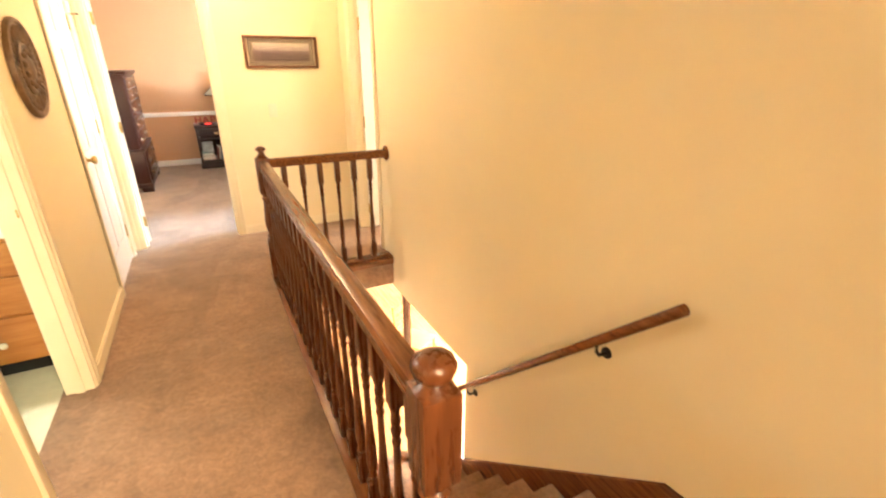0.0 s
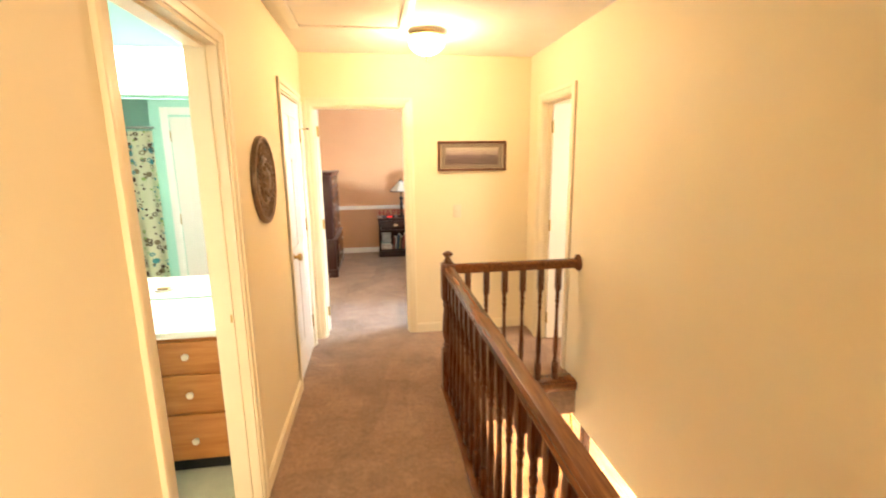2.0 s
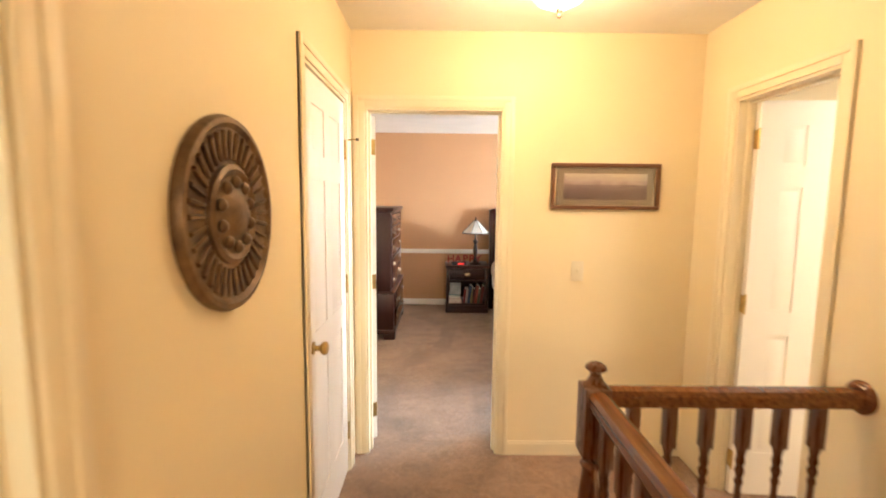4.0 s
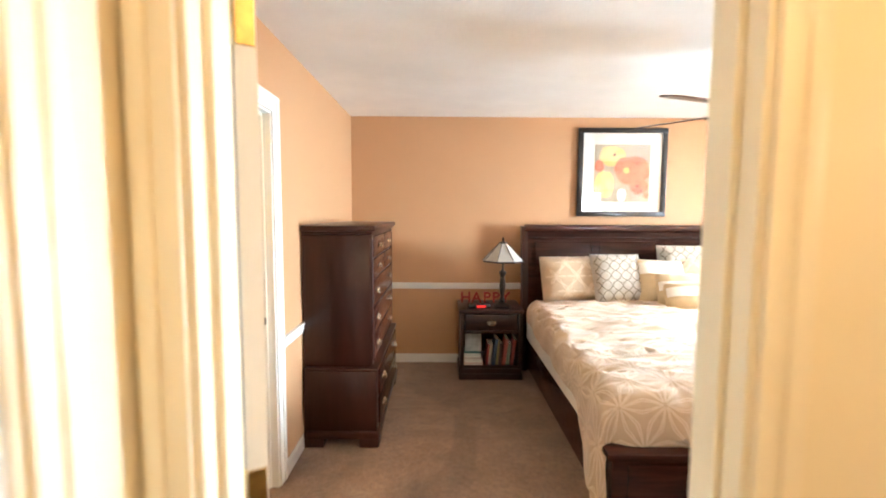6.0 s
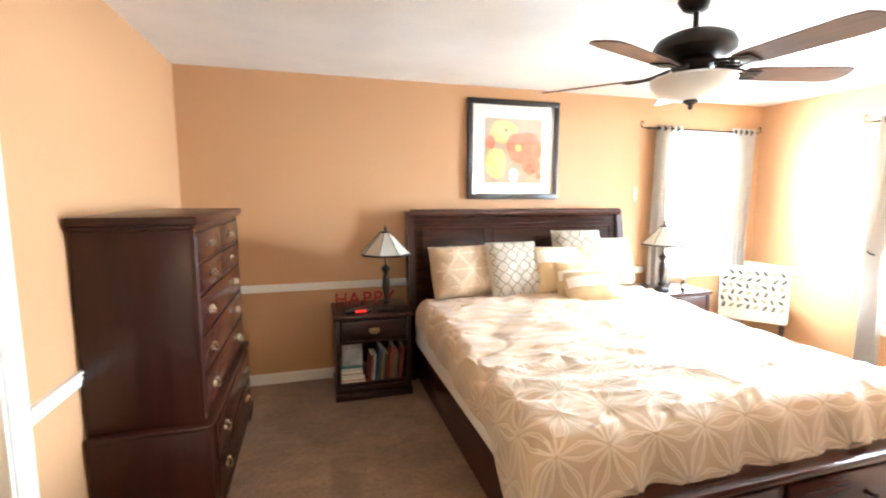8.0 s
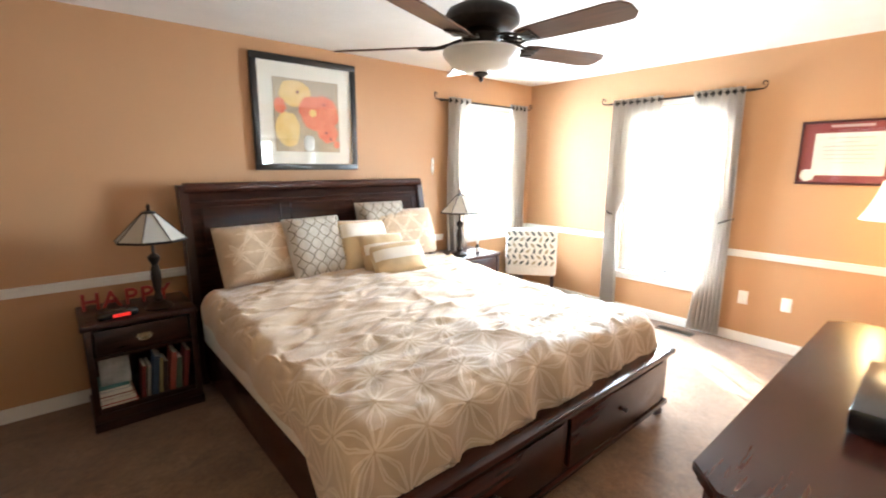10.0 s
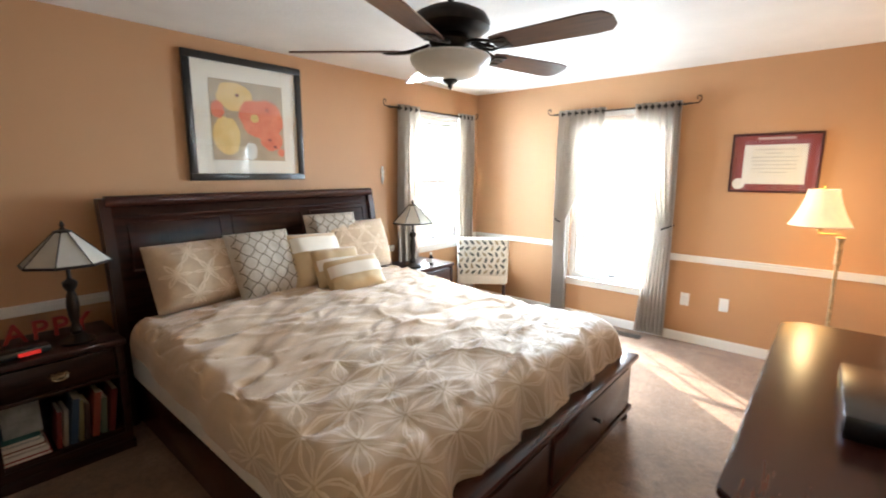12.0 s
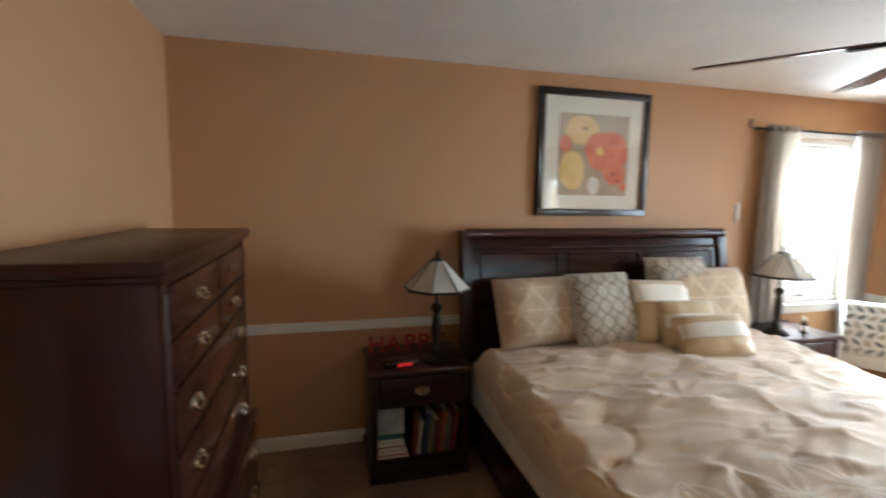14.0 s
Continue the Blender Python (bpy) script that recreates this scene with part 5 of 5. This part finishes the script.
for nm, cx_, cz_, rx_, rz_, mm in (("yellow_poppy", -0.10, 0.16, 0.13, 0.10, YEL), ("yellow_poppy", -0.17, -0.12, 0.10, 0.13, YEL), ("coral_poppy", 0.10, 0.02, 0.17, 0.14, COR), ("coral_poppy", -0.225, 0.06, 0.046, 0.06, COR),
                                   ("coral_poppy", 0.17, -0.13, 0.09, 0.08, COR), ("coral_bud", 0.24, -0.22, 0.028, 0.03, COR), ("vase", 0.0, -0.22, 0.045, 0.065, PAL), ("yellow_heart", 0.04, 0.02, 0.032, 0.03, YEL),
                                   ("dark_heart", -0.08, 0.17, 0.014, 0.012, DRK), ("dark_heart", 0.14, 0.09, 0.010, 0.010, DRK), ("dark_heart", 0.19, -0.18, 0.012, 0.010, DRK), ("dark_heart", 0.15, -0.13, 0.012, 0.010, DRK)):
    pts = []
    for a in range(22):
        rr = 1 + 0.16 * noise.noise(Vector((cx_ * 30, cz_ * 30, a * 0.55)))
        pts.append((max(-0.27, min(0.27, cx_ + rx_ * rr * math.cos(2 * math.pi * a / 22))), max(-0.283, min(0.268, cz_ + rz_ * rr * math.sin(2 * math.pi * a / 22)))))
    b = prism(pts, -0.0004, 'y')
    part(nm, b, mm, ar, "", pose(0, -depth_, 0))
    depth_ += 0.0006
g = part("glazing", box(-0.388, -0.0305, -0.383, 0.388, -0.0285, 0.383), GLASS, ar)
g.visible_shadow = False
wo = thing("wall_ornament", pose(3.517, YB, 1.51), "slim white wall ornament beside the curtain", "wall ornament")
b = bmesh.new()
tube([(0.0, -0.012, 0.085), (-0.014, -0.012, 0.04), (-0.012, -0.012, -0.02), (0.0, -0.012, -0.075), (0.012, -0.012, -0.02), (0.014, -0.012, 0.04), (0.0, -0.012, 0.085)], 0.006, 8, b)
part("loop", b, WPLATE, wo)
part("back", box(-0.010, -0.008, -0.06, 0.010, 0, 0.07, 0.003), WPLATE, wo)

# ---- windows and curtains ----


def window(name, m, w, h, label):
    """A double-hung window in its own x-z plane, centred, glass at y = 0.07, room towards -y."""
    t = thing(name, m, label, "window")
    tagged(t, kind="structure")
    f = 0.045
    b = bmesh.new()
    for x0, z0, x1, z1 in ((-w / 2, -h / 2, -w / 2 + f, h / 2), (w / 2 - f, -h / 2, w / 2, h / 2), (-w / 2 + f, h / 2 - f, w / 2 - f, h / 2), (-w / 2 + f, -h / 2, w / 2 - f, -h / 2 + f)):
        cube(b, x0, 0.03, z0, x1, 0.12, z1, 0.003)
    part("window_frame", b, TRIM, t)
    for nm, z0, z1, y in (("upper_sash", 0.0, h / 2 - f, 0.085), ("lower_sash", -h / 2 + f, 0.02, 0.055)):
        b = bmesh.new()
        s = 0.032
        xw = w / 2 - f
        for x0, a0, x1, a1 in ((-xw, z0, -xw + s, z1), (xw - s, z0, xw, z1), (-xw + s, z1 - s, xw - s, z1), (-xw + s, z0, xw - s, z0 + s)):
            cube(b, x0, y - 0.014, a0, x1, y + 0.014, a1, 0.002)
        for k in (1, 2):
            x = -xw + s + (2 * xw - 2 * s) * k / 3
            cube(b, x - 0.010, y - 0.007, z0 + s, x + 0.010, y + 0.007, z1 - s)
        zm = (z0 + z1) / 2
        cube(b, -xw + s, y - 0.006, zm - 0.010, xw - s, y + 0.006, zm + 0.010)
        sash = part(nm, b, TRIM, t)
        g = part("pane", box(-xw + s, y - 0.002, z0 + s, xw - s, y + 0.001, z1 - s), GLASS, sash)
        g.visible_shadow = False
    part("window_sill", box(-w / 2 - 0.05, -0.035, -h / 2 - 0.022, w / 2 + 0.05, 0.03, -h / 2, 0.005), TRIM, t)
    part("apron", box(-w / 2 - 0.03, -0.014, -h / 2 - 0.08, w / 2 + 0.03, -0.001, -h / 2 - 0.023, 0.003), TRIM, t)
    part("sash_lock", box(-0.03, 0.028, -h / 2 + f + 0.01, 0.03, 0.04, -h / 2 + f + 0.02, 0.002), BRONZE, t)
    b = bmesh.new()
    for x0, z0, x1, z1 in ((-w / 2 - 0.055, -h / 2, -w / 2, h / 2 + 0.055), (w / 2, -h / 2, w / 2 + 0.055, h / 2 + 0.055), (-w / 2, h / 2, w / 2, h / 2 + 0.055)):
        cube(b, x0, -0.014, z0, x1, -0.001, z1, 0.003)
    part("casing", b, TRIM, t)
    return t


window("window_1", pose(XR, 2.16, 1.26, 0, 0, -90), 0.92, 1.64, "white double-hung window with grilles in the side wall")
window("window_2", pose(4.29, YB, 1.44), 0.86, 1.36, "white double-hung window behind the nightstand")


def rod(name, p, q, out, label):
    """A bronze curtain rod from p to q with scrolled ends; out points into the room."""
    t = thing(name, pose(0, 0, 0), label, "curtain rod")
    p, q, out = Vector(p), Vector(q), Vector(out)
    d = (q - p).normalized()
    part("bar", tube([p, q], 0.009, 10), BRONZE, t)
    for e, sg in ((p, -1), (q, 1)):
        pts = []
        for i in range(15):
            a = i / 14 * 1.6 * math.pi
            r = 0.036 * (1 - 0.55 * i / 14)
            pts.append(e + d * sg * (0.035 + r * math.sin(a) * 0.9 + 0.02 * i / 14) + Vector((0, 0, 0.036 - r * math.cos(a))))
        part("scroll_finial", tube([e] + pts, 0.0055, 7), BRONZE, t, "scrolled wire finial")
        k = e - d * sg * 0.07
        part("bracket", tube([k, k - out * 0.069], 0.006, 8), BRONZE, t)
    return t


rod("curtain_rod", (XR - 0.07, 1.53, 2.13), (XR - 0.07, 2.82, 2.13), (-1, 0, 0), "bronze curtain rod with scrolled ends over the side window")
rod("curtain_rod", (3.56, YB - 0.07, 2.155), (4.90, YB - 0.07, 2.155), (0, -1, 0), "bronze curtain rod with scrolled ends over the corner window")


def curtain(origin, along, out, w_top, lean_tie, w_tie, w_bot, lean_bot, z_top, z_bot, label, z_tie=1.04, pleats=7, seed=0.0, bow=1.7):
    """A grommet curtain. Offsets run along the rod from origin."""
    o, al, ou = Vector(origin), Vector(along), Vector(out)
    t = thing("window_curtain", pose(0, 0, 0), label, "curtain", "grey curtains")

    def fn(u, v):
        z = z_top + (z_bot - z_top) * v
        if z > z_tie:
            f = (z_top - z) / (z_top - z_tie)
            f2 = f ** bow
            c0, wd = lean_tie * f2, w_top + (w_tie - w_top) * f2
        else:
            f = (z_tie - z) / max(0.01, z_tie - z_bot)
            f2 = f ** 0.7
            c0, wd = lean_tie + (lean_bot - lean_tie) * f2, w_tie + (w_bot - w_tie) * f2
        tight = wd / w_top
        ph = u * pleats * 2 * math.pi + seed
        amp = 0.030 * (0.55 + 0.45 * tight)
        sway = 0.010 * math.sin(v * 7 + u * 5 + seed)
        p = o + al * (c0 + wd * u + 0.006 * math.sin(ph * 2 + v * 4)) + ou * (amp * math.sin(ph + 0.5 * math.sin(v * 5)) + sway * min(1, v * 3))
        p.z = z
        return p

    part("cloth", sheet(fn, pleats * 14, 40, 0.002), CURT, t)
    for k in range(pleats):
        c = o + al * (w_top * (k + 0.5) / pleats)
        b = lathe([(0.022, -0.004), (0.026, 0.0), (0.022, 0.004), (0.017, 0.003), (0.017, -0.003)], 16)
        part("grommet", b, BRONZE, t, "bronze grommet", Matrix.Translation((c.x, c.y, z_top - 0.035)) @ al.to_track_quat('Z', 'Y').to_matrix().to_4x4())
    return t


ZR = 2.165
curtain((XR - 0.07, 2.76, 0), (0, -1, 0), (-1, 0, 0), 0.49, -0.01, 0.125, 0.15, 0.0, ZR, 0.03, "grey grommet curtain tied back at the side window", seed=0.4, bow=1.6)
curtain((XR - 0.07, 1.60, 0), (0, 1, 0), (-1, 0, 0), 0.39, 0.0, 0.17, 0.27, -0.01, ZR, 0.03, "grey grommet curtain tied back beside the outlets", seed=1.4, bow=2.0)
curtain((3.655, YB - 0.07, 0), (1, 0, 0), (0, -1, 0), 0.30, 0.0, 0.29, 0.30, 0.0, ZR + 0.025, 0.04, "grey grommet curtain hanging straight behind the lamp", pleats=4, seed=0.9)
curtain((4.60, YB - 0.07, 0), (1, 0, 0), (0, -1, 0), 0.27, 0.0, 0.27, 0.27, 0.0, ZR + 0.025, 0.04, "grey grommet curtain hanging straight in the corner", pleats=4, seed=2.0)
for y, sg in ((2.72, -1), (1.655, 1)):
    tbk = thing("curtain_tieback", pose(XR, y, 1.04), "dark cord tieback holding the curtain to the wall", "tieback", "curtain tiebacks")
    b = bmesh.new()
    tube([(-0.03 - 0.085 * math.sin(a * math.pi / 9), sg * (-0.05 + 0.11 * a / 9), 0.03 - 0.05 * a / 9) for a in range(10)], 0.008, 8, b)
    part("cord", b, BRONZE, tbk)
    part("wall_hook", tube([(0, sg * -0.05, 0.03), (-0.035, sg * -0.05, 0.03)], 0.006, 8), BRONZE, tbk)

# ---- ceiling fan ----
fan = thing("ceiling_fan", pose(2.265, 1.95, H), "dark bronze ceiling fan with walnut blades and glass bowl", "ceiling fan")
part("canopy", lathe([(0.080, -0.001), (0.082, -0.015), (0.060, -0.050), (0.030, -0.066)], 28), BRONZE, fan)
part("downrod", lathe([(0.013, -0.06), (0.013, -0.155)], 14), BRONZE, fan)
part("motor_housing", lathe([(0.030, -0.145), (0.055, -0.155), (0.115, -0.165), (0.165, -0.19), (0.182, -0.222), (0.180, -0.245), (0.150, -0.266), (0.120, -0.275)], 36), BRONZE, fan)
part("switch_housing", lathe([(0.085, -0.275), (0.100, -0.30), (0.090, -0.325), (0.070, -0.35), (0.060, -0.362), (0.075, -0.37)], 28), BRONZE, fan)
part("bowl_light", lathe([(0.184, -0.366), (0.189, -0.376), (0.180, -0.402), (0.148, -0.434), (0.100, -0.456), (0.046, -0.466), (0.012, -0.468)], 40), FROST, fan, "frosted glass bowl, unlit")
part("finial", lathe([(0.034, -0.467), (0.036, -0.475), (0.022, -0.483), (0.010, -0.491), (0.013, -0.499), (0.003, -0.512)], 16), BRONZE, fan)
bl = prism([(0.235, -0.055), (0.30, -0.066), (0.66, -0.078), (0.725, -0.070), (0.742, -0.048), (0.752, -0.030), (0.752, 0.030), (0.742, 0.048), (0.725, 0.070), (0.66, 0.078), (0.30, 0.066), (0.235, 0.055)], 0.007, 'z')
bmesh.ops.bevel(bl, geom=bl.edges[:], offset=0.0015, segments=1, affect='EDGES')
blade_me = mesh_of("blade", bl, BLADE)
ib = bmesh.new()
for sg in (-1, 1):
    tube([(0.10, sg * 0.012, 0.03), (0.15, sg * 0.045, 0.012), (0.20, sg * 0.050, 0.0), (0.25, sg * 0.030, -0.004), (0.30, sg * 0.012, -0.005)], 0.007, 7, ib)
    tube([(0.12, 0.0, 0.022), (0.16, sg * 0.020, 0.010), (0.19, sg * 0.006, 0.002), (0.23, sg * 0.018, -0.003)], 0.006, 7, ib)
cube(ib, 0.24, -0.045, -0.008, 0.31, 0.045, -0.001, 0.003)
iron_me = mesh_of("blade_iron", ib, BRONZE)
for k in range(5):
    a = -15 + 72 * k
    o = new("blade", blade_me)
    o.parent = fan
    o.matrix_basis = pose(0, 0, -0.345, 0, 0, a) @ pose(0, 0, 0, -12, 0, 0)
    i = new("blade_iron", iron_me)
    i.parent = o
    tagged(i, "scrolled bronze blade arm")

# ---- window corner chair ----
ac = thing("accent_chair", pose(4.74, 3.53, 0, 0, 0, 127), "armless accent chair in a leaf print fabric", "chair")
part("back_cushion", cube(bmesh.new(), -0.28, 0.14, 0.40, 0.28, 0.25, 0.83, 0.035), LINEN, ac)
part("seat_cushion", cube(bmesh.new(), -0.28, -0.30, 0.30, 0.28, 0.22, 0.47, 0.035), LINEN, ac)
for x in (-0.24, 0.24):
    for y in (-0.26, 0.20):
        part("leg", lathe([(0.014, 0.0), (0.024, 0.30)], 12), ESPRESSO, ac, "", pose(x, y, 0))
random.seed(21)
LG = mat("leaf_print_grey", (0.10, 0.11, 0.10), 0.85, var=0.2)
LT = mat("leaf_print_tan", (0.36, 0.30, 0.20), 0.85, var=0.2)
for nm, mm, par in (("leaf_print", LG, 0), ("leaf_print", LT, 1)):
    b = bmesh.new()
    for i in range(8):
        for j in range(6):
            if (i + j) % 3 == 0 and par == 0 or ((i + j) % 3 == 0) != (par == 1):
                continue
            cx_, cz_ = -0.235 + i * 0.067 + (j % 2) * 0.02, 0.455 + j * 0.066
            an = radians(55 if j % 2 else 125) + random.uniform(-0.4, 0.4)
            L, W = 0.034, 0.014
            vs = []
            for a in range(10):
                t_ = 2 * math.pi * a / 10
                p, q = L * math.cos(t_), W * math.sin(t_) * (1 - 0.35 * math.cos(t_))
                vs.append(b.verts.new((cx_ + p * math.cos(an) - q * math.sin(an), 0.2515, cz_ + p * math.sin(an) + q * math.cos(an))))
            b.faces.new(vs)
            part("leaf", b, mm, ac)
            b = bmesh.new()
bt = thing("small_bottle", pose(3.78, 3.46, 0.647), "small dark bottle on the window-side nightstand", "bottle")
part("body", lathe([(0.020, 0.0), (0.022, 0.01), (0.022, 0.07), (0.010, 0.09), (0.009, 0.10)], 14), BLACK, bt)
part("cap", lathe([(0.011, 0.10), (0.011, 0.125)], 12), WPLATE, bt)
part("paper_label", lathe([(0.0225, 0.02), (0.0225, 0.06)], 14), WPLATE, bt, "white paper label")

# ---- diploma, outlets, vent ----
dp = framed("framed_diploma", pose(XR - 0.001, 0.918, 1.622, 0, 0, -90), 0.59, 0.47, 0.018, 0.02, mat("mahogany_frame", (0.06, 0.012, 0.010), 0.3, var=0.2), "certificate with a maroon mat in a mahogany frame", "certificate")
part("mat_board", box(-0.28, -0.010, -0.22, 0.28, -0.005, 0.22), mat("maroon_mat", (0.24, 0.035, 0.040), 0.7, var=0.06), dp)
part("certificate", box(-0.205, -0.013, -0.165, 0.205, -0.0105, 0.145), MATB, dp, "cream certificate sheet")
for k in range(7):
    hw = (0.13, 0.06, 0.15, 0.15, 0.14, 0.15, 0.09)[k]
    part("text_line", box(-hw, -0.0142, 0.105 - k * 0.030, hw, -0.0134, 0.111 - k * 0.030), mat("print_ink", (0.52, 0.48, 0.40), 0.8, var=0.1), dp)
part("seal", lathe([(0.045, 0.0), (0.045, 0.002), (0.038, 0.003)], 28), MATB, dp, "round cream seal", pose(-0.225, -0.0105, -0.165, 90, 0, 0))
part("mat_badge", box(-0.12, -0.0115, 0.185, 0.12, -0.0102, 0.203), mat("pale_print", (0.55, 0.42, 0.38), 0.7), dp)
g = part("glazing", box(-0.279, -0.0175, -0.219, 0.279, -0.0160, 0.219), GLASS, dp)
g.visible_shadow = False
switch_plate("wall_outlet", pose(XR, 1.46, 0.40, 0, 0, -90), WPLATE, "white duplex outlet low on the apricot wall", "outlet")
switch_plate("cable_plate", pose(XR, 1.15, 0.402, 0, 0, -90), WPLATE, "blank white cable plate low on the apricot wall", "blank")
vn = thing("floor_vent", pose(4.86, 1.92, 0.0), "brown metal floor register under the window", "floor vent")
part("vent_frame", box(-0.06, -0.16, 0.0, 0.06, 0.16, 0.006, 0.002), mat("brown_register", (0.12, 0.08, 0.055), 0.4, 0.3), vn)
for k in range(14):
    part("slat", box(-0.048, -0.145 + k * 0.0215, 0.006, 0.048, -0.133 + k * 0.0215, 0.010), BRONZE, vn)

# ---- dresser side ----
dz = 0.80
dr_ = thing("long_dresser", pose(0, 0, 0), "long dark cherry dresser with canted corners and a polished top", "dresser")
X0, X1, Y0, Y1 = 1.66, 3.42, YD + 0.03, 0.66


def canted(x0, x1, y0, y1, c):
    return [(x0, y0), (x1, y0), (x1, y1 - c), (x1 - c, y1), (x0 + c, y1), (x0, y1 - c)]


part("case", prism(canted(X0 + 0.03, X1 - 0.03, Y0, Y1 - 0.03, 0.07), dz - 0.15, 'z'), CHERRY, dr_, "", pose(0, 0, 0.10))
part("plinth", prism(canted(X0 + 0.015, X1 - 0.015, Y0, Y1 - 0.015, 0.075), 0.10, 'z'), CHERRY, dr_)
b = prism(canted(X0 + 0.012, X1 - 0.012, Y0, Y1 - 0.012, 0.078), 0.022, 'z')
part("under_moulding", b, CHERRYX, dr_, "", pose(0, 0, dz - 0.05))
b = prism(canted(X0, X1, Y0, Y1, 0.08), 0.028, 'z')
bmesh.ops.bevel(b, geom=b.edges[:], offset=0.006, segments=3, affect='EDGES')
part("polished_top", b, CHERRYX, dr_, "", pose(0, 0, dz - 0.028))
for r in range(3):
    for k in range(3):
        x0 = X0 + 0.13 + k * 0.51
        z0 = 0.13 + r * 0.205
        dd = part("drawer", box(x0, Y1 - 0.034, z0, x0 + 0.49, Y1 - 0.016, z0 + 0.19, 0.006), CHERRYX, dr_)
        bail_pull("pull", dd, pose(x0 + 0.245, Y1 - 0.016, z0 + 0.095, 0, 0, 180))
bxx = thing("cable_box", pose(2.42, 0.31, dz, 0, 0, 1), "flat black cable box on the dresser", "cable box")
part("case", box(-0.235, -0.125, 0.008, 0.235, 0.125, 0.078, 0.004), BLACK, bxx)
part("front_strip", box(-0.23, 0.1245, 0.025, 0.23, 0.1275, 0.06), mat("smoked_display", (0.02, 0.02, 0.03), 0.08), bxx)
for x in (-0.2, 0.2):
    for y in (-0.1, 0.1):
        part("rubber_foot", lathe([(0.012, 0.0), (0.012, 0.008)], 10), BLACK, bxx, "", pose(x, y, 0))
cb = thing("power_cord", pose(0, 0, 0), "black power cord behind the cable box", "cable")
part("cord", tube([(2.62, 0.19, dz + 0.03), (2.70, 0.175, dz + 0.05), (2.78, 0.17, dz + 0.02), (2.86, 0.165, dz + 0.006), (2.98, 0.16, dz + 0.006)], 0.004, 7), BLACK, cb)
mr = framed("wall_mirror", pose(3.13, YD + 0.001, 1.50, 0, 0, 180), 1.90, 1.02, 0.080, 0.035, SILVER, "wide wall mirror in a tarnished silver frame above the dresser", "mirror")
part("mirror_glass", box(-0.872, -0.014, -0.432, 0.872, -0.010, 0.432), MIRROR, mr, "silvered mirror glass")
gl_ = thing("crystal_garland", pose(3.40, YD + 0.055, 1.50), "hanging garland of clear crystal beads by the mirror", "garland")
random.seed(7)
for s_ in range(5):
    b = bmesh.new()
    x, y = (s_ - 2) * 0.022, 0.012 * (s_ % 2)
    zz = 0.0
    L = 0.46 + 0.045 * s_
    while zz < L:
        r = random.choice((0.006, 0.009, 0.012))
        bmesh.ops.create_icosphere(b, subdivisions=1, radius=r, matrix=Matrix.Translation((x + 0.006 * math.sin(zz * 30 + s_), y, -zz)))
        zz += r * 2.1
    part("bead_strand", b, CRYSTAL, gl_, "strand of faceted crystal beads")
part("hanger", tube([(-0.05, -0.048, 0.012), (-0.05, 0.0, 0.014), (0.05, 0.0, 0.014), (0.05, -0.048, 0.012)], 0.004, 8), SILVER, gl_)

# ---- floor lamp ----
fp = thing("floor_lamp", pose(4.60, 0.46, 0), "lit swing-arm floor lamp with a pleated cream shade", "floor lamp")
part("base", lathe([(0.125, 0.0), (0.13, 0.012), (0.11, 0.024), (0.04, 0.034), (0.022, 0.05)], 30), FLUTE, fp)
part("pole", lathe([(0.012, 0.04), (0.012, 0.92), (0.020, 0.93), (0.022, 0.95), (0.018, 0.96), (0.022, 1.0), (0.018, 1.08), (0.024, 1.10), (0.030, 1.115), (0.010, 1.125)], 16), FLUTE, fp)
part("swing_arm", tube([(0, 0, 1.11), (0, 0.0, 1.135), (-0.02, 0.06, 1.135), (-0.02, 0.12, 1.135), (0.0, 0.12, 1.15), (0, 0.12, 1.20)], 0.006, 8), BRASS, fp)
part("socket", lathe([(0.016, 1.16), (0.018, 1.22)], 14), BRASS, fp, "", pose(0, 0.12, 0))
b = bmesh.new()
n = 48
ra, rb = [], []
for k in range(n):
    a = 2 * math.pi * k / n
    q = 1 + (0.012 if k % 2 else -0.012)
    ra.append([(0.175 * q, 1.19), (0.135 * q, 1.27), (0.105 * q, 1.35), (0.085 * q, 1.435)])
g_ = [[b.verts.new((r * math.cos(2 * math.pi * k / n), 0.12 + r * math.sin(2 * math.pi * k / n), z)) for r, z in ra[k]] for k in range(n)]
for k in range(n):
    for j in range(3):
        b.faces.new((g_[k][j], g_[(k + 1) % n][j], g_[(k + 1) % n][j + 1], g_[k][j + 1]))
d = part("shade", b, SHADEL, fp, "glowing pleated cream shade")
d.visible_shadow = False
for r, z in ((0.176, 1.19), (0.086, 1.435)):
    part("shade_trim", tube([(r * math.cos(a * math.pi / 18), 0.12 + r * math.sin(a * math.pi / 18), z) for a in range(37)], 0.003, 6), IVORY, fp)
part("finial", lathe([(0.004, 1.42), (0.004, 1.45), (0.009, 1.458), (0.003, 1.475)], 10), BRASS, fp, "", pose(0, 0.12, 0))
